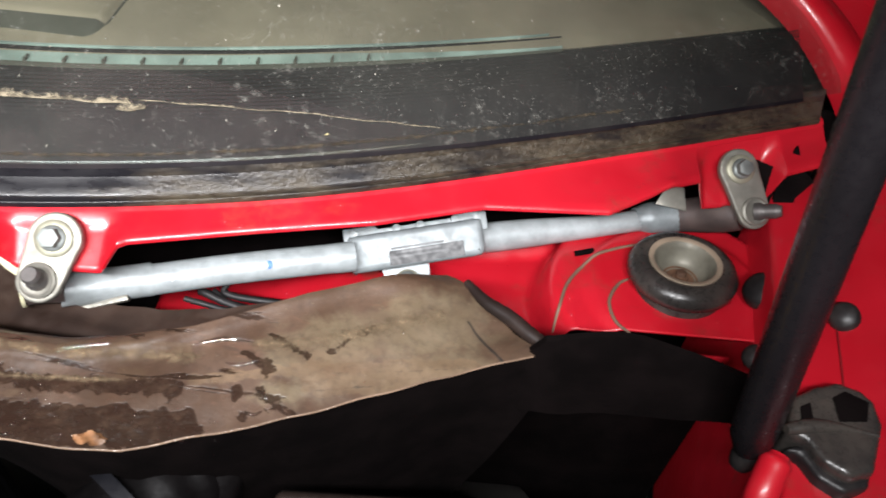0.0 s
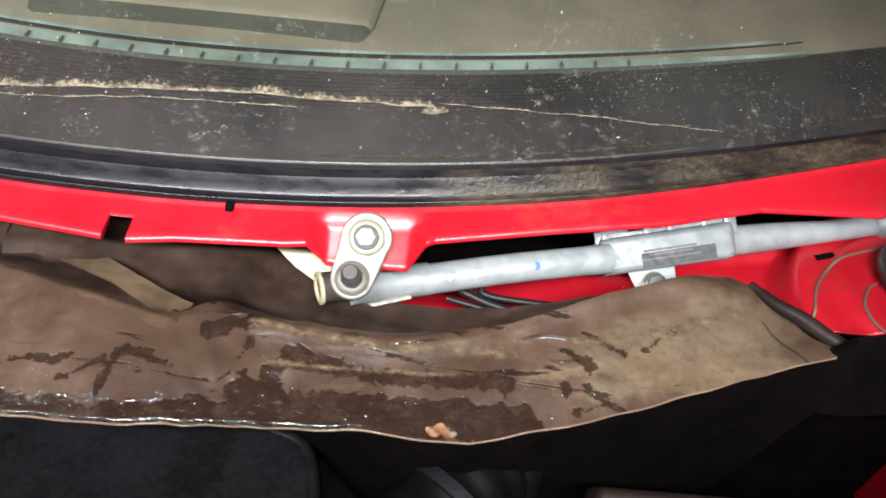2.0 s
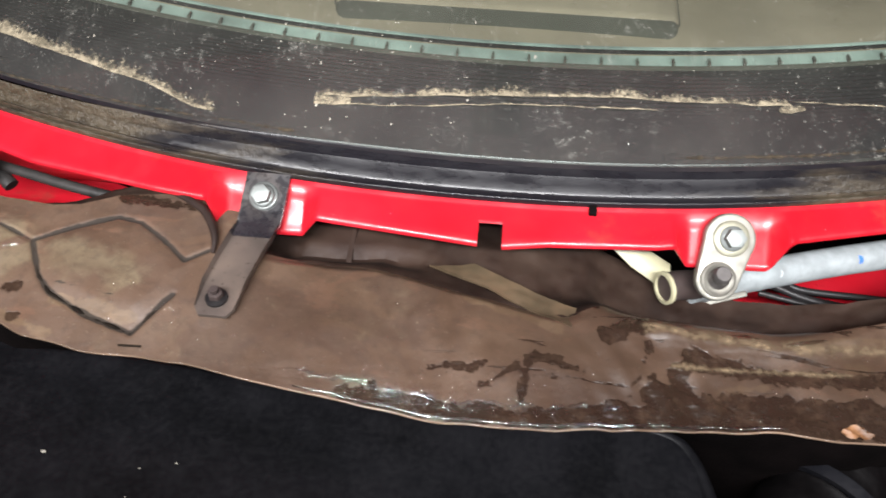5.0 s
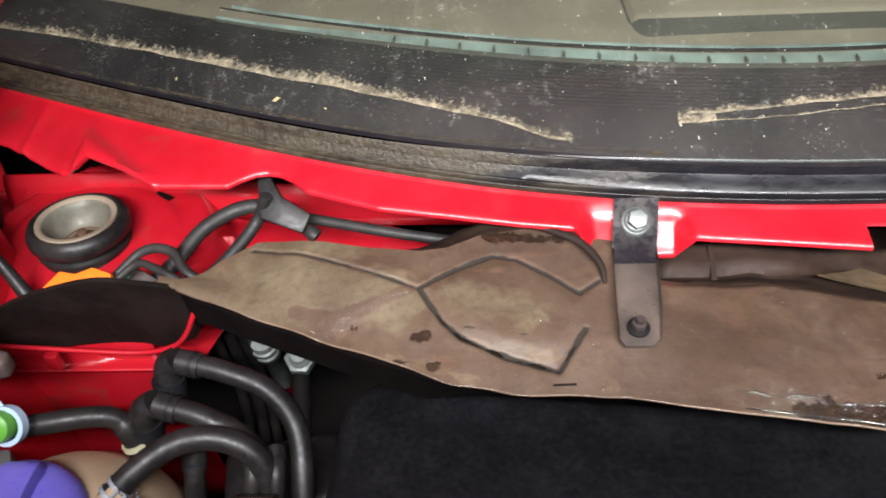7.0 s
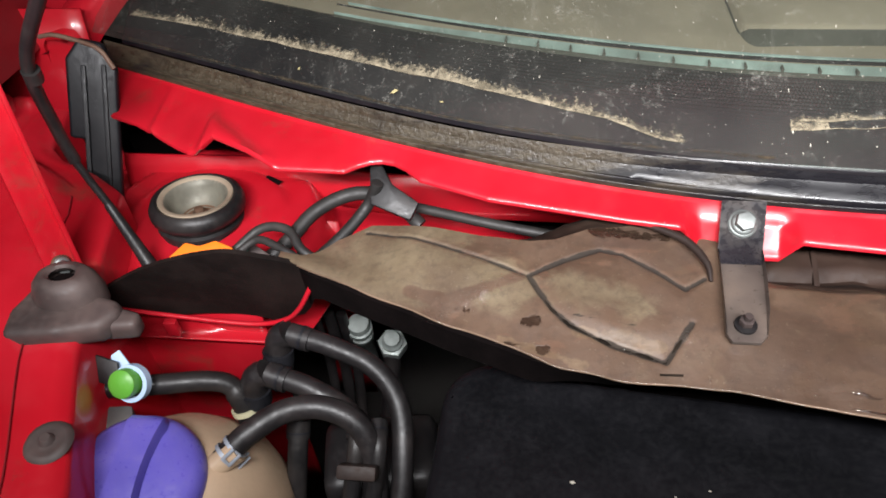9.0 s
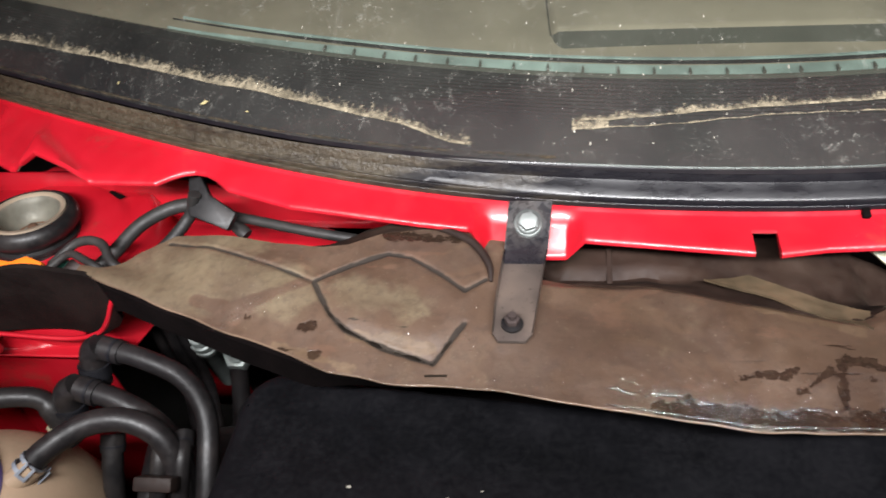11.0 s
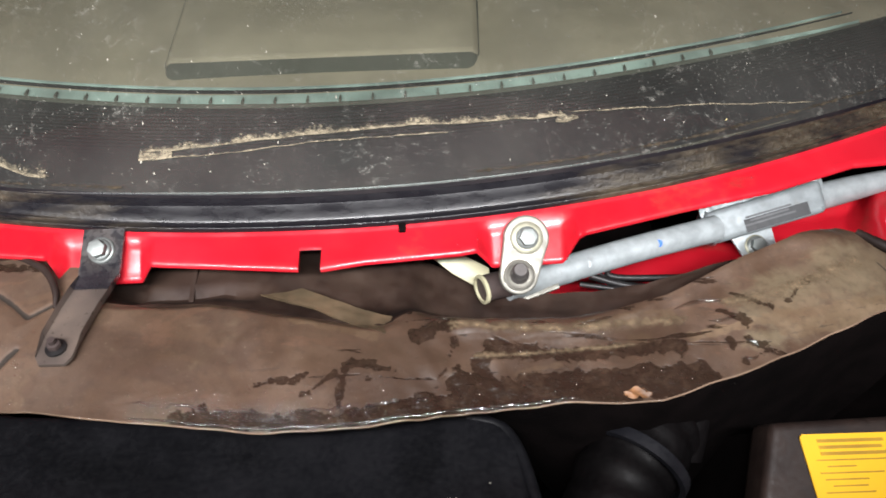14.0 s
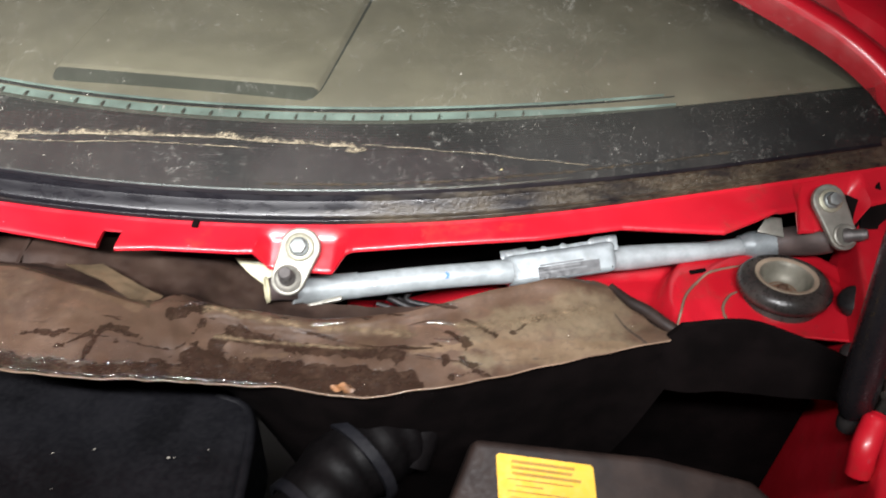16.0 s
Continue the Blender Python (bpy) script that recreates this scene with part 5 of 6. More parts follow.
part("cylinder", tube([(0.5655, 0.2345, 0.918), (0.5535, 0.245, 1.0225), (0.540, 0.257, 1.138), (0.515, 0.279, 1.35)], lambda u: 0.0085 if u < 0.02 else 0.0128, 22), STRUTBLACK, gas)
part("foot_bracket", tube([(0.5769, 0.2243, 0.9300), (0.5722, 0.2170, 0.9260), (0.5655, 0.2043, 0.9180), (0.5657, 0.1962, 0.9000)], lambda u: 0.0060 + 0.0030 * smooth(0.0, 0.2, u), 16), RED, gas, "red rounded foot bracket")
part("ball_end", lathe([(0.0070, -0.008), (0.0085, 0.0), (0.0070, 0.006), (0, 0.008)], pose(0.5665, 0.2335, 0.911), 18), RUBBER, gas)


def buffer_left():
    t = thing("bonnet_buffer", "dusty brown moulded rubber bonnet buffer on the wing rail", "rubber buffer", "bonnet buffers")
    m = pose(-0.597, 0.244, 0.912)
    part("base", slab([(0.034, -0.030), (0.000, -0.026), (-0.032, -0.018), (-0.040, -0.004), (-0.036, 0.006), (-0.014, 0.012), (0.012, 0.030), (0.030, 0.022), (0.038, -0.008)][::-1], 0.020, m @ Matrix.Diagonal((-1, 1, 1, 1)), 0.0075, 4), GREYRUBBER, t)
    part("side_tongue", slab([(0.020, -0.010), (0.048, -0.004), (0.047, 0.008), (0.020, 0.012)], 0.016, m @ pose(0.004, -0.004, -0.002, 0, 0, -4), 0.005, 3), GREYRUBBER, t)
    part("top", lathe([(0.0105, 0.0115), (0.0080, 0.0150), (0.0100, 0.0168), (0.0150, 0.0160), (0.0195, 0.0100), (0.0225, 0.0), (0.0225, -0.01), (0.0, -0.01), (0.0, 0.008), (0.0075, 0.008)], m @ pose(-0.004, 0.012, 0.018, -8, 0, 0) @ Matrix.Diagonal((1.15, 0.9, 1, 1)), 30, False, False), GREYRUBBER, t)
    part("recess", lathe([(0.0082, 0.0), (0.0082, 0.0012), (0, 0.0012)], m @ pose(-0.004, 0.0125, 0.0272, -8, 0, 0), 18), FELT, t)
    return t


def buffer_right():
    t = thing("bonnet_buffer", "wet dark moulded bonnet catch frame on the wing rail", "rubber buffer", "bonnet buffers")
    part("frame", slab([(0.5916, 0.2322), (0.5972, 0.2181), (0.6100, 0.2097), (0.6253, 0.2147), (0.6400, 0.2450), (0.6409, 0.2620), (0.6338, 0.2690), (0.6218, 0.2735), (0.6061, 0.2683), (0.5918, 0.2604), (0.5816, 0.2353)], 0.034, pose(0, 0, 0.904), 0.0055, 4), WETRUBBER, t)
    part("well", slab([(0.6134, 0.2444), (0.6302, 0.2461), (0.6355, 0.2591), (0.6232, 0.2659), (0.6143, 0.2607)], 0.004, pose(0, 0, 0.9350), 0.0008), FELT, t, "dark open well")
    part("well", slab([(0.5900, 0.2382), (0.5980, 0.2415), (0.5997, 0.2558), (0.5928, 0.2523)], 0.004, pose(0, 0, 0.9350), 0.0008), FELT, t, "dark open slot")
    part("lower_block", slab([(0.5901, 0.2306), (0.5957, 0.2166), (0.6083, 0.2083), (0.6236, 0.2133), (0.6311, 0.2298), (0.6233, 0.2322), (0.6110, 0.2387), (0.5964, 0.2386), (0.5807, 0.2338)], 0.026, pose(0, -0.004, 0.904), 0.004, 3), RUBBER, t, "black lower block")
    part("worn_rib", tube([(0.5807, 0.2366, 0.9375), (0.5928, 0.2394, 0.9375), (0.6056, 0.2407, 0.9375), (0.6191, 0.2401, 0.9375), (0.6343, 0.2377, 0.9375)], lambda u: 0.0030 + 0.0016 * math.sin(5 * u), 12), WETRUBBER, t, "worn brown rib")
    return t


buffer_left()
buffer_right()

# ---------------------------------------------------------------- engine cover, box with the sticker, intake hose
cover = thing("engine_cover", "dusty black plastic engine cover", "engine cover")
part("shell", slab(round_outline(0.102, 0.190, 0.034, 90, 0, 6) + [(0.146, 0.06), (0.152, -0.30), (-0.350, -0.30), (-0.345, 0.10)] + round_outline(-0.305, 0.215, 0.034, 180, 90, 6) + [(-0.22, 0.236), (-0.12, 0.228), (0.0, 0.222)], 0.09, pose(0, 0, 0.797, -1.0, 0, 0), 0.012, 4), COVER, cover)
part("cover_rim", tube([(0.100, 0.218, 0.880), (0.126, 0.206, 0.880), (0.139, 0.160, 0.881), (0.147, 0.06, 0.883), (0.151, -0.2, 0.887)], 0.0042, 10), COVER, cover)

box = thing("battery_cover", "muddy dark plastic battery cover with a yellow warning sticker", "battery cover")
O = Vector((0.316, 0.190, 0.8865))
ux, uy = Vector((0.070, 0.003, -0.007)).normalized(), Vector((0.006, -0.036, -0.0205)).normalized()
bz = ux.cross(-uy).normalized()
bm4 = Matrix((ux, -uy, bz)).transposed().to_4x4()
bm4.translation = O
part("lid", slab([(-0.016, 0.008), (0.12, 0.012), (0.190, 0.004), (0.235, -0.03), (0.250, -0.30), (-0.15, -0.30)], 0.03, bm4 @ pose(0, 0, -0.0306), 0.006, 3), BROWNPLASTIC, box)
part("lower_case", slab([(-0.010, 0.004), (0.12, 0.008), (0.185, 0.0), (0.228, -0.03), (0.240, -0.30), (-0.14, -0.30)], 0.16, bm4 @ pose(0, 0, -0.19), 0.006, 2), FELT, box)
sticker = part("warning_sticker", slab([(0.001, 0.0), (0.068, 0.0), (0.070, -0.002), (0.0705, -0.040), (0.0685, -0.042), (0.001, -0.042), (-0.001, -0.040), (-0.001, -0.002)], 0.0008, bm4 @ pose(0, 0, 0.0002), 0.0), YELLOW, box, "yellow sticker with dark lines of print")
for k, (a, w) in enumerate(((0.010, 0.046), (0.010, 0.044), (0.010, 0.050), (0.006, 0.048), (0.012, 0.020), (0.006, 0.044), (0.008, 0.030), (0.012, 0.024), (0.006, 0.034))):
    h = 0.0011 if k < 3 else 0.0005
    part("print_line", slab([(a, -h), (a + w, -h), (a + w, h), (a, h)], 0.0003, bm4 @ pose(0, -0.0045 - 0.0041 * k, 0.0011), 0.0), PRINT, sticker)

intake = thing("intake_hose", "black ribbed air intake hose with a metal clamp", "intake hose")
line = [(0.245, 0.235, 0.855), (0.222, 0.205, 0.862), (0.196, 0.170, 0.858), (0.178, 0.110, 0.845), (0.175, 0.02, 0.82)]
part("hose", tube([(x, y, z - 0.008) for x, y, z in line], lambda u: 0.032 + 0.0010 * math.sin(u * 60), 24, 14), INTAKE, intake)
for k, (u0, r) in enumerate((((0.213, 0.192, 0.862), 0.0385), ((0.186, 0.142, 0.852), 0.0385))):
    p = Vector(u0) - Vector((0, 0, 0.008))
    q = Vector((0.026, 0.035, 0.004)).normalized()
    part("hose_clamp", lathe([(r - 0.004, -0.004), (r, -0.004), (r, 0.004), (r - 0.004, 0.004)], frame_of(p, q), 32, True), PLASTIC, intake, "narrow metal clamp")
part("wall_pipe", tube([(0.28, 0.255, 0.885), (0.262, 0.235, 0.870), (0.25, 0.205, 0.84)], 0.016, 16), INTAKE, intake)

# ---------------------------------------------------------------- coolant tank and hoses
tank = thing("coolant_tank", "aged ivory plastic coolant tank with a purple-blue screw cap", "coolant tank")
part("body", lathe([(0.0, 0.012), (0.030, 0.012), (0.042, 0.004), (0.060, -0.014), (0.073, -0.044), (0.077, -0.078), (0.060, -0.11), (0.0, -0.11)], frame_of((-0.518, 0.157, 0.852), (0.05, -0.10, 1)), 48), TANK, tank)
cm0 = frame_of((-0.532, 0.152, 0.866), (0.06, -0.12, 1))
cap = part("cap", lathe([(0.0405, -0.016), (0.0430, -0.010), (0.0432, 0.000), (0.0415, 0.006), (0.0370, 0.0105), (0.0270, 0.0135), (0.0120, 0.0150), (0.0, 0.0152)], cm0 @ Matrix.Scale(1.04, 4), 52), PURPLE, tank, "purple-blue domed screw cap with a raised grip")


def grip_point(u, v):
    """A waisted handle across the cap, with soft shoulders."""
    end = max(0.0, (abs(u) - 0.80) / 0.20)
    y = 0.0405 * u
    half = (0.0125 + 0.0050 * u * u) * (1 - 0.45 * end ** 2.5)
    lift = 0.0245 - 0.0040 * u * u - 0.0110 * end ** 3
    side = abs(v)
    z = lift - 0.0015 * side ** 2 if side < 0.72 else lift - 0.0008 - (lift - 0.003) * smooth(0.72, 1.0, side) ** 1.2
    return cm0 @ Vector((half * v, y, z if abs(u) < 0.999 else 0.004))


part("grip", grid(grip_point, [-1, -0.97, -0.92, -0.8, -0.6, -0.4, -0.2, 0, 0.2, 0.4, 0.6, 0.8, 0.92, 0.97, 1], [-1, -0.94, -0.88, -0.8, -0.72, -0.5, 0, 0.5, 0.72, 0.8, 0.88, 0.94, 1]), PURPLE, cap)
part("neck_bracket", slab([(-0.018, -0.016), (0.008, -0.020), (0.020, 0.004), (0.012, 0.018), (-0.012, 0.014)], 0.014, pose(-0.574, 0.192, 0.850, -10, 0, 0), 0.004), BRACKETGREY, tank, "pale grey moulded bracket")
part("outlet", tube([(-0.502, 0.164, 0.852), (-0.486, 0.173, 0.857), (-0.474, 0.181, 0.863)], 0.0085, 14), TANK, tank)


def hose(name, pts, r, label, mat=HOSE, collar=True):
    t = thing(name, label, "hose", "engine bay hoses")
    part("hose_body", tube(pts, r, 16, 8), mat, t)
    if collar:
        p, q = Vector(pts[0]), Vector(pts[1])
        part("collar", tube([p.lerp(q, 0.02), p.lerp(q, 0.5)], r * 1.18, 16, 3), mat, t)
        part("band", tube([p.lerp(q, 0.30), p.lerp(q, 0.36)], r * 1.24, 16, 1), PLASTIC, t)
    return t


H1 = hose("coolant_hose", [(-0.457, 0.268, 0.878), (-0.424, 0.261, 0.875), (-0.392, 0.250, 0.867), (-0.372, 0.228, 0.856), (-0.366, 0.193, 0.836), (-0.366, 0.14, 0.79)], 0.0076, "dark rubber coolant hose with an elbow end")
part("elbow", tube([(-0.457, 0.268, 0.880), (-0.465, 0.267, 0.874), (-0.468, 0.263, 0.860), (-0.468, 0.259, 0.846)], 0.0098, 16), HOSE, H1)
part("elbow_cuff", tube([(-0.4675, 0.2635, 0.864), (-0.468, 0.260, 0.854)], 0.0116, 16, 3), PLASTIC, H1)
H2 = hose("coolant_hose", [(-0.470, 0.242, 0.864), (-0.438, 0.235, 0.860), (-0.408, 0.223, 0.850), (-0.388, 0.203, 0.835), (-0.384, 0.17, 0.80)], 0.0080, "dark rubber coolant hose with an elbow end")
part("elbow", tube([(-0.470, 0.242, 0.866), (-0.479, 0.240, 0.860), (-0.482, 0.237, 0.845), (-0.482, 0.234, 0.83)], 0.0100, 16), HOSE, H2)
part("elbow_cuff", tube([(-0.4815, 0.2375, 0.849), (-0.482, 0.235, 0.838)], 0.0118, 16, 3), PLASTIC, H2)
H3 = hose("coolant_hose", [(-0.486, 0.174, 0.856), (-0.470, 0.190, 0.866), (-0.446, 0.207, 0.872), (-0.418, 0.212, 0.871), (-0.394, 0.205, 0.858), (-0.386, 0.188, 0.826), (-0.392, 0.170, 0.78), (-0.396, 0.150, 0.70)], 0.0084, "curved dark coolant hose with a spring clamp", collar=False)
cm = frame_of((-0.479, 0.181, 0.861), (0.018, 0.017, 0.010)) @ Matrix.Scale(0.9, 4)
clamp = part("spring_clamp", lathe([(0.0099, -0.0058), (0.0107, -0.0058), (0.0107, -0.0026), (0.0099, -0.0026)], cm, 24, True), CLAMP, H3, "pale metal spring clamp")
part("clamp_band", lathe([(0.0099, 0.0024), (0.0107, 0.0024), (0.0107, 0.0054), (0.0099, 0.0054)], cm, 24, True), CLAMP, clamp)
for a in (-60, 40):
    part("clamp_ear", slab([(-0.0045, -0.006), (0.0045, -0.006), (0.0045, 0.006), (0.0022, 0.006), (0.0022, -0.0035), (-0.0022, -0.0035), (-0.0022, 0.006), (-0.0045, 0.006)], 0.0012, cm @ pose(0, 0, 0, 0, 0, a) @ pose(0.0128, 0, 0, 90, 0, 90), 0.0003), CLAMP, clamp)
for pts, r in (([(-0.4478, 0.2240, 0.8350), (-0.4477, 0.2049, 0.8150), (-0.4508, 0.1862, 0.7800), (-0.4558, 0.1563, 0.7240)], 0.0075), ([(-0.4002, 0.2116, 0.8500), (-0.3980, 0.1952, 0.8460), (-0.4023, 0.1725, 0.8150), (-0.4092, 0.1362, 0.7654)], 0.0060), ([(-0.3858, 0.2171, 0.8500), (-0.3826, 0.1962, 0.8460), (-0.3867, 0.1736, 0.8150), (-0.3933, 0.1374, 0.7654)], 0.0060)):
    hose("vertical_hose", pts, r, "black rubber hose among the engine pipes", RUBBER)
thing_clip = tagged(part("hose_clip", block((0.027, 0.010, 0.016), pose(-0.3932, 0.1789, 0.8480, 35, 0, 0), 0.0025), BROWNPLASTIC, None), "dark brown plastic double hose clip", "hose clip")
vac = hose("servo_hose", [(-0.605, 0.218, 0.866), (-0.570, 0.222, 0.866), (-0.540, 0.227, 0.866), (-0.515, 0.234, 0.862), (-0.499, 0.236, 0.856), (-0.490, 0.231, 0.842), (-0.486, 0.224, 0.82)], lambda u: 0.0076 + 0.0014 * smooth(0.70, 0.74, u), "dark hose with a green end cap and pale blue tag", RUBBER, False)
part("pale_ring", lathe([(0.0094, -0.002), (0.0112, -0.002), (0.0112, 0.002), (0.0094, 0.002)], frame_of((-0.4885, 0.2295, 0.836), (0.3, -0.4, -1.0)), 20, True), CREAM, vac, "pale yellow ring")
part("green_cap", lathe([(0.0125, -0.006), (0.0128, 0.0), (0.0122, 0.006), (0.009, 0.008), (0, 0.0085)], frame_of((-0.5595, 0.2140, 0.884), (-0.1, -0.72, 0.68)) @ Matrix.Scale(0.82, 4), 26), GREEN, vac, "green plastic end cap")
part("tag_ring", lathe([(0.0118, -0.005), (0.0155, -0.005), (0.0155, 0.002), (0.0118, 0.002)], frame_of((-0.5570, 0.2160, 0.881), (-0.1, -0.72, 0.68)) @ Matrix.Scale(0.86, 4), 26, True), PALEBLUE, vac, "pale blue ring")
part("tag", slab([(-0.010, 0.0), (0.004, -0.004), (0.010, 0.010), (-0.004, 0.026), (-0.012, 0.020)], 0.002, frame_of((-0.566, 0.222, 0.880), (0, -0.7, 0.7)) @ Matrix.Scale(0.72, 4), 0.0006), PALEBLUE, vac, "pale blue tag")
part("tag_cover", slab([(-0.012, -0.003), (0.006, -0.006), (0.003, 0.010), (-0.012, 0.014)], 0.003, frame_of((-0.5705, 0.2195, 0.882), (0, -0.7, 0.7)) @ Matrix.Scale(1.1, 4), 0.0008), RUBBER, vac, "dark moulded tag holder")

valve = thing("coolant_valve", "silver metal coolant pipe stubs beside black hoses", "pipe fitting")
part("flange", lathe([(0, 0.018), (0.009, 0.018), (0.0095, 0.010), (0.0112, 0.009), (0.0112, 0.004), (0.0098, 0.003), (0.0098, -0.001), (0.0112, -0.002), (0.0112, -0.008), (0.0095, -0.010), (0.0095, -0.08), (0, -0.08)], frame_of((-0.430, 0.343, 0.788), (0.05, -0.25, 0.95)), 24), SILVER, valve, "threaded silver sleeve")
part("union_nut", slab(hexagon(0.0135), 0.014, frame_of((-0.404, 0.345, 0.764), (0.1, -0.3, 0.95)), 0.0015), SILVER, valve, "silver union nut")
part("union_top", lathe([(0.0095, 0.0), (0.0095, 0.004), (0.007, 0.006), (0.0068, 0.010), (0.0, 0.0105)], frame_of((-0.4026, 0.3408, 0.7773), (0.1, -0.3, 0.95)), 22), SILVER, valve)
part("riser", tube([(-0.404, 0.338, 0.764), (-0.406, 0.322, 0.73), (-0.41, 0.27, 0.66)], 0.008, 16), HOSE, valve)
for dx in (0.0, 0.013, 0.024):
    part("grey_pipe", tube([(-0.466 + dx, 0.338, 0.818), (-0.464 + dx, 0.336, 0.790), (-0.462 + dx, 0.335, 0.73), (-0.458 + dx, 0.30, 0.66)], 0.0052 - 0.06 * abs(dx - 0.013), 12), HOSE, valve)
part("dark_housing", block((0.085, 0.06, 0.08), pose(-0.388, 0.216, 0.775, 0, 0, 10), 0.012, 3), RUBBER, valve)

# ---------------------------------------------------------------- wiring loom beside the tower, orange clip
loom = thing("wiring_loom", "taped black wiring loom looping over the red plenum floor", "wiring loom")
for pts, r in (([(-0.500, 0.318, 0.884), (-0.475, 0.345, 0.895), (-0.455, 0.372, 0.905), (-0.425, 0.388, 0.910), (-0.395, 0.386, 0.905), (-0.372, 0.372, 0.892)], 0.0058),
               ([(-0.402, 0.372, 0.936), (-0.412, 0.368, 0.915), (-0.430, 0.345, 0.903), (-0.452, 0.322, 0.895), (-0.480, 0.312, 0.884), (-0.505, 0.308, 0.882)], 0.0048),
               ([(-0.505, 0.318, 0.912), (-0.486, 0.332, 0.922), (-0.464, 0.328, 0.926), (-0.450, 0.312, 0.922), (-0.436, 0.306, 0.916)], 0.0036),
               ([(-0.500, 0.308, 0.918), (-0.484, 0.316, 0.926), (-0.468, 0.308, 0.930), (-0.452, 0.300, 0.928), (-0.440, 0.302, 0.915)], 0.0030),
               ([(-0.395, 0.384, 0.905), (-0.36, 0.375, 0.905), (-0.31, 0.362, 0.905), (-0.24, 0.352, 0.900)], 0.0040)):
    part("cable", tube(pts, r, 10), LOOM, loom)
part("tape_end", slab([(-0.010, 0.0), (0.022, -0.012), (0.028, 0.002), (0.006, 0.016), (-0.004, 0.034), (-0.012, 0.030)], 0.007, frame_of((-0.398, 0.366, 0.918), (0, -0.6, 0.8)), 0.002), RUBBER, loom, "crumpled dark tape end")
part("connector", block((0.020, 0.014, 0.010), frame_of((-0.4890, 0.3200, 0.9010), (0.2, -0.5, 0.85), (0.8, -0.5, 0)), 0.002), GREYRUBBER, loom, "dusty grey connector")
part("connector_seal", block((0.006, 0.010, 0.008), frame_of((-0.5010, 0.3260, 0.9040), (0.2, -0.5, 0.85), (0.8, -0.5, 0)), 0.002), TEAL, loom, "green connector seal")
tagged(part("orange_clip", slab([(-0.024, -0.004), (0.020, -0.006), (0.018, 0.006), (0.006, 0.010), (-0.004, 0.006), (-0.014, 0.008)], 0.006, frame_of((-0.520, 0.303, 0.919), (0, -0.4, 0.9)) @ Matrix.Scale(1.15, 4), 0.002), ORANGE, None), "bright orange plastic clip on the red floor", "clip")
right_loom = thing("wiring_loom", "dark wiring running over the wet red plenum floor", "wiring loom")
for k in range(4):
    wob = (0.0, 0.007, 0.010, 0.018)[k]
    part("cable", tube([(0.200 + 0.009 * k, 0.348 + wob, 0.866 + 0.002 * (k % 2)), (0.25 - 0.006 * k, 0.338 + wob, 0.864), (0.31, 0.326 + wob * 1.3, 0.862 + 0.003 * (k % 2)), (0.40, 0.322 + wob * 0.7, 0.860), (0.46, 0.300, 0.870)], (0.0022, 0.0030, 0.0020, 0.0026)[k], 8), RUBBER, right_loom)
for k, r in ((0, 0.0058), (1, 0.0042)):
    part("thick_cable", tube([(0.398 + 0.010 * k, 0.345 + 0.008 * k, 0.892), (0.420 + 0.008 * k, 0.328 + 0.008 * k, 0.896), (0.446 + 0.008 * k, 0.306 + 0.006 * k, 0.894), (0.470 + 0.008 * k, 0.288, 0.888)], r, 10), RUBBER, right_loom)
part("bung", lathe([(0.014, -0.01), (0.014, 0.004), (0.010, 0.008), (0.0, 0.008)], frame_of((0.620, 0.382, 0.893), (-0.6, -0.3, 0.7)), 20), RUBBER, right_loom)
part("bung", lathe([(0.009, -0.01), (0.009, 0.003), (0.006, 0.006), (0.0, 0.006)], frame_of((0.606, 0.329, 0.882), (-0.5, -0.4, 0.7)), 18), RUBBER, right_loom)
part("bung", lathe([(0.010, -0.012), (0.010, 0.004), (0.007, 0.007), (0.0, 0.007)], frame_of((0.650, 0.334, 0.927), (-0.5, -0.4, 0.7)), 18), RUBBER, right_loom)

# ---------------------------------------------------------------- trim, hinge arm and washer hose at the left pillar
trim = thing("rain_channel_trim", "dark ribbed plastic rain channel standing beside the red pillar", "trim")
tm = frame_of((-0.658, 0.437, 0.925), (0.30, -0.80, 0.45))
part("channel", slab([(-0.038, -0.190), (0.004, -0.195), (0.020, 0.055), (0.010, 0.078), (-0.008, 0.082), (-0.020, 0.066), (-0.024, 0.000), (-0.012, -0.002), (-0.014, -0.042), (-0.029, -0.044)], 0.010, tm, 0.003, 3), PLASTIC, trim)
for u in (-0.006, 0.010):
    part("rib", slab([(u - 0.016, -0.18), (u - 0.012, -0.18), (u + 0.002, 0.06), (u - 0.002, 0.06)], 0.004, tm @ pose(0, 0, 0.009), 0.001), PLASTIC, trim)
part("brown_wire", tube([(-0.700, 0.472, 1.000), (-0.686, 0.470, 1.003), (-0.668, 0.468, 1.000), (-0.645, 0.462, 0.995), (-0.634, 0.456, 0.980)], 0.0020, 8), BEAD, trim)
hinge = thing("bonnet_hinge_arm", "dusty red bonnet hinge arm", "hinge")
top_end, low_end = Vector((-0.6742, 0.3363, 0.9850)), Vector((-0.6206, 0.2819, 0.9280))
arm_way = (top_end - low_end).normalized()
am = frame_of(low_end, Vector((0.75, -0.60, 0.25)), Vector((0.75, -0.60, 0.25)).cross(arm_way) * -1)
part("arm", slab([(-0.0115, -0.012), (-0.006, -0.020), (0.006, -0.020), (0.0115, -0.012), (0.0105, 0.26), (-0.0105, 0.26)], 0.008, am, 0.003), RED, hinge)
part("folded_edge", slab([(0.0080, -0.012), (0.0115, -0.010), (0.0105, 0.26), (0.0075, 0.26)], 0.014, am, 0.0015), RED, hinge)
bolt_parts(hinge, am @ pose(-0.001, 0.004, 0.008), 0.0070, 0.0050, RUST)
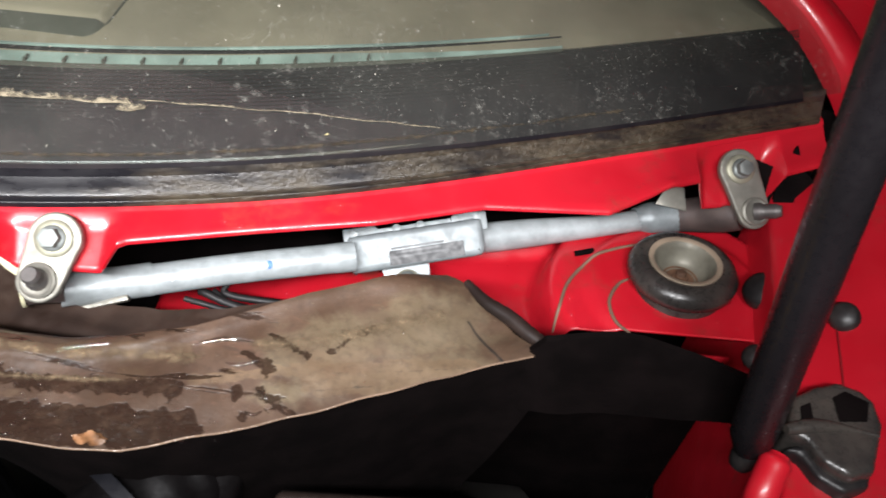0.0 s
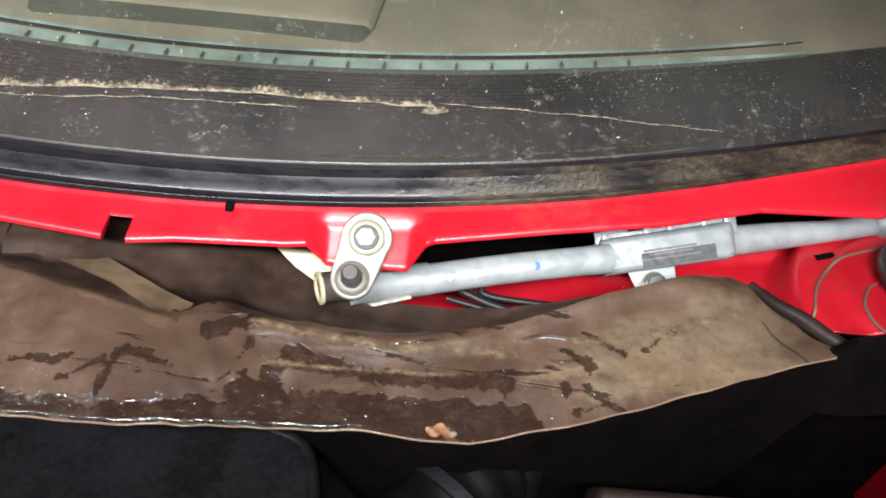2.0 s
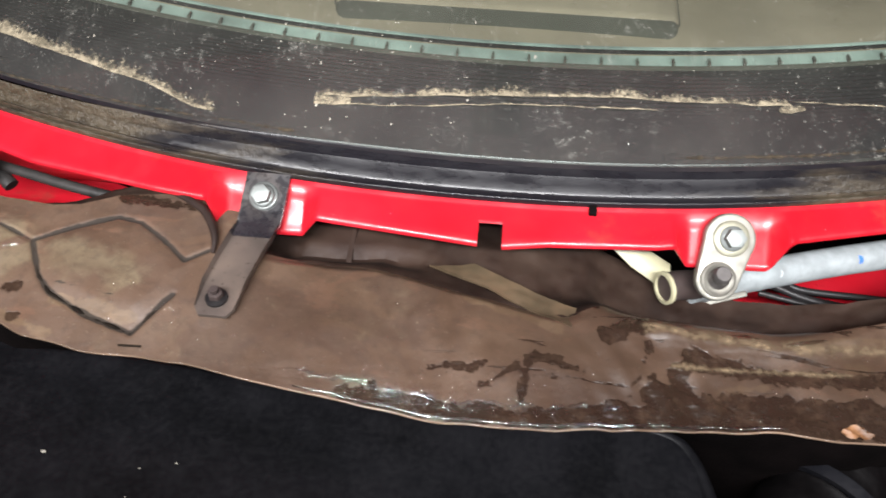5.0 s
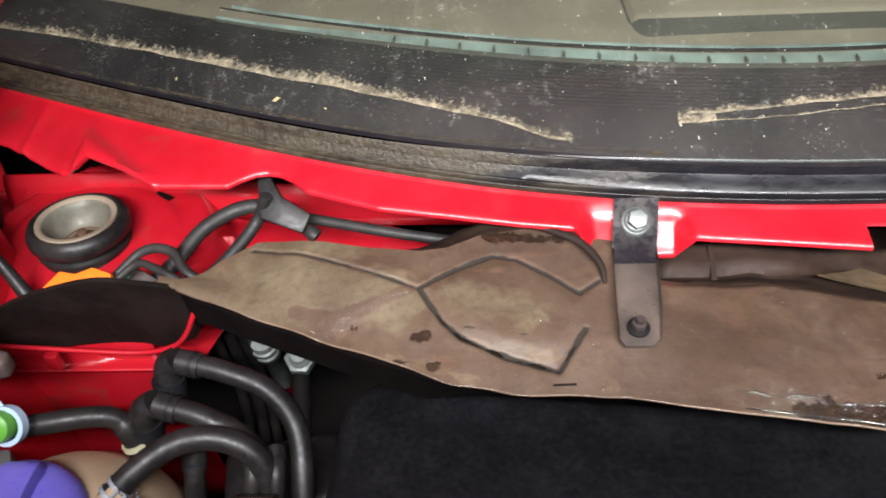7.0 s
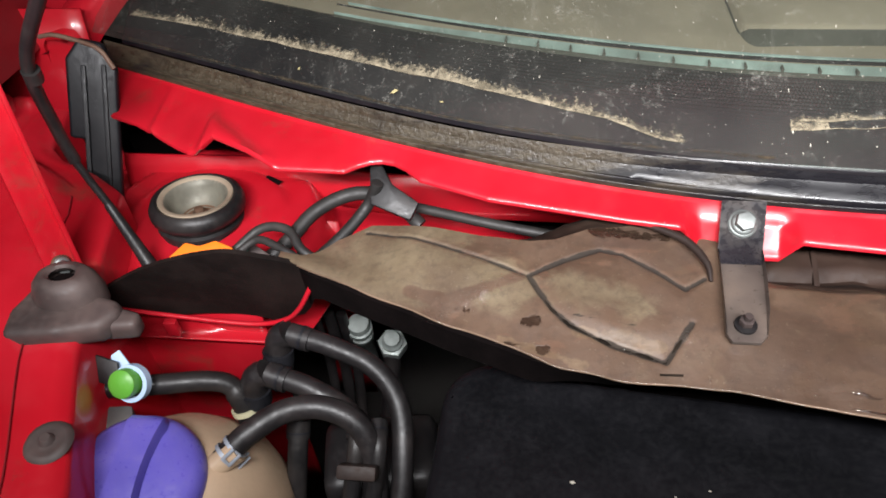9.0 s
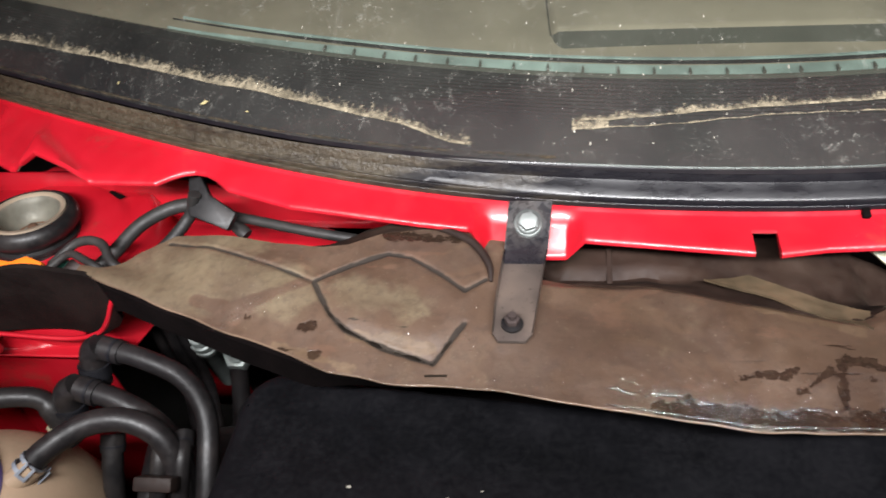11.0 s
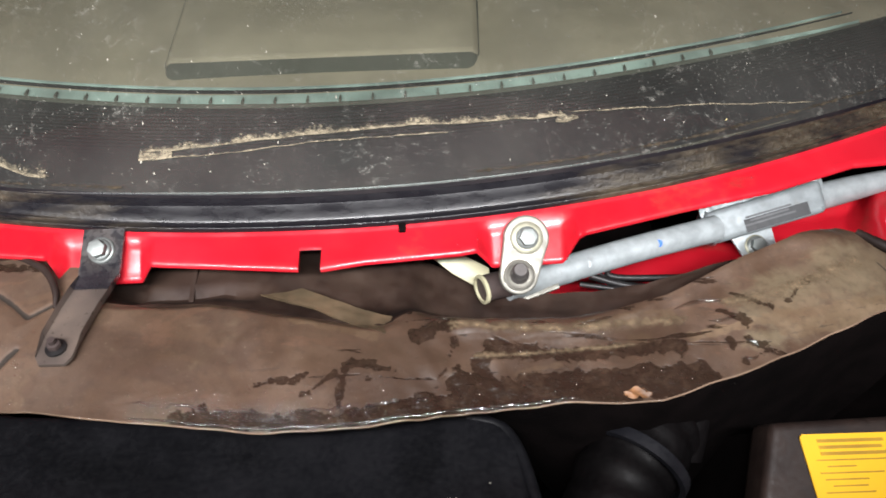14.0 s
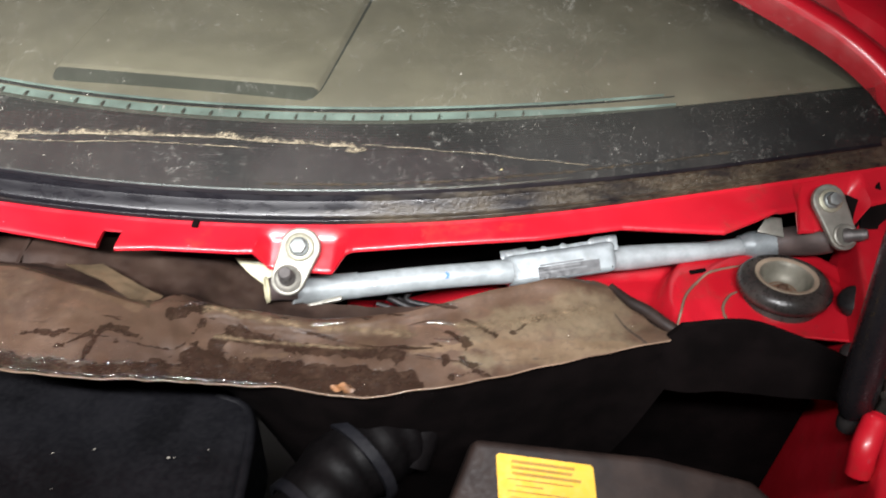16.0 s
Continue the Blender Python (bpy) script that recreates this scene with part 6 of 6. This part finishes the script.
washer_hose = hose("washer_hose", [(-0.5678, 0.3231, 1.1200), (-0.6126, 0.3381, 1.0600), (-0.6251, 0.3492, 1.0000), (-0.6225, 0.3480, 0.9700), (-0.6035, 0.3386, 0.9250), (-0.5761, 0.3154, 0.8850)], 0.0030, "thin black washer hose with a thicker rubber sleeve", RUBBER, False)
part("sleeve", tube([(-0.5678, 0.3231, 1.1200), (-0.6126, 0.3381, 1.0600), (-0.6251, 0.3492, 1.0000), (-0.6225, 0.3480, 0.9700)], 0.0046, 14), RUBBER, washer_hose)
part("sleeve", tube([(-0.6073, 0.3405, 0.9340), (-0.5871, 0.3247, 0.9010), (-0.5761, 0.3154, 0.8850)], lambda u: 0.0035 + 0.0030 * u, 14), RUBBER, washer_hose)
part("cuff", tube([(-0.6139, 0.3392, 1.0540), (-0.6157, 0.3409, 1.0450)], 0.0062, 14, 3), RUBBER, washer_hose)

# ---------------------------------------------------------------- what closes the place
bonnet = thing("open_bonnet", "dark red underside of the open bonnet", "bonnet", kind="structure")
part("inner_panel", thick(grid(lambda x, v: (x, 0.40 - 0.95 * v, 1.26 + 0.95 * v - 0.05 * x * x), [-0.86 + 1.72 * i / 14 for i in range(15)], [i / 10 for i in range(11)]), 0.02, (0, 0.7, 0.7)), BONNET, bonnet)
for side in (-1, 1):
    part("side_flange", thick(grid(lambda y, v: (side * (0.735 + 0.03 * v), y, 0.985 + 0.12 * v + max(0, 0.40 - y) * 0.55 + 0.02 * math.sin(9 * y)), [-0.2 + 0.75 * i / 20 for i in range(21)], [0, 0.1, 0.5, 1, 3, 6]), 0.003, (side, 0, 0)), BONNET, bonnet)
for x in (-0.45, 0.0, 0.45):
    part("stiffener", slab([(-0.03, 0.0), (0.03, 0.0), (0.03, 1.15), (-0.03, 1.15)], 0.02, frame_of((x, 0.34, 1.29), (0, -0.707, -0.707), (1, 0, 0)), 0.006), BONNET, bonnet)


def shell(name, corners, depth, way, mat, label, category):
    g = thick(grid(lambda u, v: Vector(corners[0]).lerp(Vector(corners[1]), u).lerp(Vector(corners[3]).lerp(Vector(corners[2]), u), v), [0, 0.5, 1], [0, 0.5, 1]), depth, way)
    return tagged(put_mesh(name, mesh_of(name, *g, mat, True)), label, category, kind="structure")


# three black sheets added where bay and plenum fall off into darkness
shell("engine_bay_floor", [(-0.62, -0.6, 0.55), (0.62, -0.6, 0.55), (0.62, 0.32, 0.55), (-0.62, 0.32, 0.55)], 0.01, (0, 0, -1), FELT, "black sheet added to close the dark bay below the engine", "undertray")
shell("bulkhead_back", [(-0.70, 0.53, 0.55), (0.70, 0.53, 0.55), (0.70, 0.53, 0.955), (-0.70, 0.53, 0.955)], 0.004, (0, 1, 0), FELT, "black sheet added for the dark void behind the plenum", "car body panel")
shell("plenum_base", [(-0.30, 0.27, 0.80), (0.30, 0.27, 0.80), (0.30, 0.53, 0.80), (-0.30, 0.53, 0.80)], 0.004, (0, 0, -1), FELT, "black sheet added to close the dark plenum from below", "car body panel")
shell("front_panel", [(-0.80, -0.62, 0.25), (0.80, -0.62, 0.25), (0.80, -0.62, 0.92), (-0.80, -0.62, 0.92)], 0.02, (0, -1, 0), RED, "red front panel of the car", "car body panel")
shell("ground", [(-3, -3, 0), (3, -3, 0), (3, 3.5, 0), (-3, 3.5, 0)], 0.05, (0, 0, -1), CONCRETE, "oily grey concrete garage floor", "floor")
shell("wall_front", [(-3, -3, 0), (3, -3, 0), (3, -3, 2.7), (-3, -3, 2.7)], 0.1, (0, -1, 0), GARAGE, "plain grey garage wall", "wall")
shell("wall_back", [(-3, 3.5, 0), (3, 3.5, 0), (3, 3.5, 2.7), (-3, 3.5, 2.7)], 0.1, (0, 1, 0), GARAGE, "plain grey garage wall", "wall")
shell("wall_left", [(-3, -3, 0), (-3, 3.5, 0), (-3, 3.5, 2.7), (-3, -3, 2.7)], 0.1, (-1, 0, 0), GARAGE, "plain grey garage wall", "wall")
shell("wall_right", [(3, -3, 0), (3, 3.5, 0), (3, 3.5, 2.7), (3, -3, 2.7)], 0.1, (1, 0, 0), GARAGE, "plain grey garage wall", "wall")
shell("ceiling", [(-3, -3, 2.7), (3, -3, 2.7), (3, 3.5, 2.7), (-3, 3.5, 2.7)], 0.1, (0, 0, 1), GARAGE, "plain grey garage ceiling", "ceiling")


# ---------------------------------------------------------------- water drops
def drops(name, spots, label, category="water drops"):
    verts, faces = [], []
    for p, n, r, flat in spots:
        m = frame_of(p, n, (random.random() + 0.1, random.random(), 0))
        base, seg = len(verts), 8
        sx = 1 + 0.5 * random.random()
        for ring, (rr, h) in enumerate(((1.0, 0.0), (0.82, 0.55), (0.45, 0.88))):
            for k in range(seg):
                a = 2 * math.pi * k / seg
                verts.append(m @ Vector((r * rr * sx * math.cos(a), r * rr * math.sin(a), r * flat * h)))
        verts.append(m @ Vector((0, 0, r * flat)))
        for ring in range(2):
            for k in range(seg):
                a, b = base + ring * seg + k, base + ring * seg + (k + 1) % seg
                faces.append((a, b, b + seg, a + seg))
        for k in range(seg):
            faces.append((base + 2 * seg + k, base + 2 * seg + (k + 1) % seg, base + 3 * seg))
    ob = tagged(put_mesh(name, mesh_of(name, verts, faces, WATER)), label, category, kind="stuff")
    ob.visible_shadow = False
    return ob


rnd = random.Random(7)
spots = []
for i in range(520):
    x = rnd.uniform(-0.62, 0.64) if i % 3 else rnd.gauss(0.22, 0.14)
    x = max(-0.62, min(0.62, x))
    y = foot(x) + 0.02 + abs(rnd.gauss(0, 0.07))
    if y - foot(x) > 0.9 * glass_edge(x):
        continue
    spots.append(((x, y, glass_z(x, y) + 0.0002), (0, -0.46, 0.89), rnd.uniform(0.0004, 0.0010), 0.55))
for i in range(300):
    x = rnd.gauss(0.27, 0.085)
    y = foot(x) + 0.022 + abs(rnd.gauss(0, 0.045))
    if abs(x) < 0.6 and y - foot(x) < 0.9 * glass_edge(x):
        spots.append(((x, y, glass_z(x, y) + 0.0002), (0, -0.46, 0.89), rnd.uniform(0.0003, 0.0009), 0.9))
drops("windscreen_drops", spots, "small clear water drops scattered over the windscreen")
def specks(name, count, rng, mat, label):
    verts, faces = [], []
    for i in range(count):
        x = rng.uniform(-0.62, 0.62) if i % 2 else rng.gauss(-0.16, 0.10)
        y = foot(x) + 0.016 + abs(rng.gauss(0, 0.085))
        if abs(x) > 0.66 or y - foot(x) > 0.8 * glass_edge(x):
            continue
        r, n0, k0 = rng.uniform(0.00012, 0.00045) * (1.8 if rng.random() < 0.08 else 1), len(verts), rng.randint(3, 5)
        long = 1 + 2.5 * rng.random() * (rng.random() < 0.3)
        a0 = rng.random() * 6.28
        for k in range(k0):
            a = a0 + 6.28 * k / k0
            q = (x + r * math.cos(a), y + r * long * math.sin(a))
            verts.append((q[0], q[1], glass_z(*q) + 0.0003))
        verts.append((x, y, glass_z(x, y) + 0.0003 + r * 0.5))
        faces += [(n0 + k, n0 + (k + 1) % k0, n0 + k0) for k in range(k0)]
    return tagged(put_mesh(name, mesh_of(name, verts, faces, mat)), label, "dirt specks", kind="stuff")


specks("windscreen_specks", 420, random.Random(11), SPECK, "pale dirt specks scattered over the windscreen")
spots = []
for i in range(70):
    x = rnd.uniform(-0.30, 0.42)
    f, b = along(FRONT, x), along(BACK, x)
    y = f + (b - f) * min(0.8, abs(rnd.gauss(0, 0.3)) + 0.03)
    spots.append(((x, y, liner_z(x, y) + 0.0001), (0, 0, 1), rnd.uniform(0.0005, 0.0014), 0.4))
for i in range(620):
    x = rnd.gauss(-0.045, 0.045)
    y = along(FRONT, x) + 0.006 + abs(rnd.gauss(0, 0.010))
    spots.append(((x, y, liner_z(x, y) + 0.00005), (0, 0, 1), rnd.uniform(0.0004, 0.0010), 0.35))
for i in range(190):
    u = rnd.random()
    x, y = -0.289 - 0.056 * u + rnd.gauss(0, 0.003), 0.270 - 0.034 * u + rnd.gauss(0, 0.003)
    spots.append(((x, y, liner_z(x, y) + 0.00005), (0, 0, 1), rnd.uniform(0.0004, 0.0012), 0.35))
for i in range(26):
    x, y = rnd.gauss(-0.186, 0.004), rnd.gauss(0.228, 0.004)
    spots.append(((x, y, liner_z(x, y) + 0.00005), (0, 0, 1), rnd.uniform(0.0005, 0.0012), 0.35))
for i in range(240):
    x, y = rnd.uniform(0.10, 0.27), rnd.uniform(0.194, 0.246)
    spots.append(((x, y, liner_z(x, y) + 0.00005), (0, 0, 1), rnd.uniform(0.0004, 0.0011), 0.6))
drops("liner_drops", spots, "clear water drops lying on the brown liner")
spots = []
for i in range(150):
    x = rnd.uniform(0.20, 0.60)
    y = rnd.uniform(0.34, 0.48)
    spots.append(((x, y, floor_z(x, y) + 0.0001), (0, 0, 1), rnd.uniform(0.0006, 0.0016), 0.5))
drops("floor_drops", spots, "clear water drops on the wet red floor")
spots = []
for i in range(170):
    x = rnd.choice((0.148, -0.148, 0.602, 0.25)) + rnd.gauss(0, 0.022) if i % 2 else rnd.uniform(-0.15, 0.60)
    v = rnd.uniform(4, 9)
    k = int(v)
    a, b = Vector(lip_point(x, k)), Vector(lip_point(x, k + 1))
    if -0.012 < x < 0.008 or abs(x + 0.15) < 0.017:
        continue
    spots.append((tuple(a.lerp(b, v - k)), (0, -0.3, 0.95), rnd.uniform(0.0004, 0.0010), 0.45))
drops("lip_drops", spots, "small clear water drops on the glossy red lip")


def cover_specks(count, rng):
    """Pale flakes of dirt lying on the engine cover."""
    verts, faces = [], []
    for _ in range(count):
        x, y, r, a0 = rng.uniform(-0.33, 0.12), rng.uniform(-0.12, 0.17), rng.uniform(0.0004, 0.0013), rng.random() * 6.28
        z = 0.8905 if x > -0.03 else 0.8880
        z -= 0.0175 * y - 0.0002
        base = len(verts)
        for k in range(4):
            verts.append((x + r * (1.0 + 0.6 * (k % 2)) * math.cos(a0 + 1.57 * k), y + r * math.sin(a0 + 1.57 * k), z))
        verts.append((x, y, z + 0.4 * r))
        faces += [(base + k, base + (k + 1) % 4, base + 4) for k in range(4)]
    return tagged(put_mesh("cover_specks", mesh_of("cover_specks", verts, faces, SPECK)), "pale flakes of dirt scattered on the black engine cover", "dirt specks", kind="stuff")


cover_specks(90, random.Random(23))
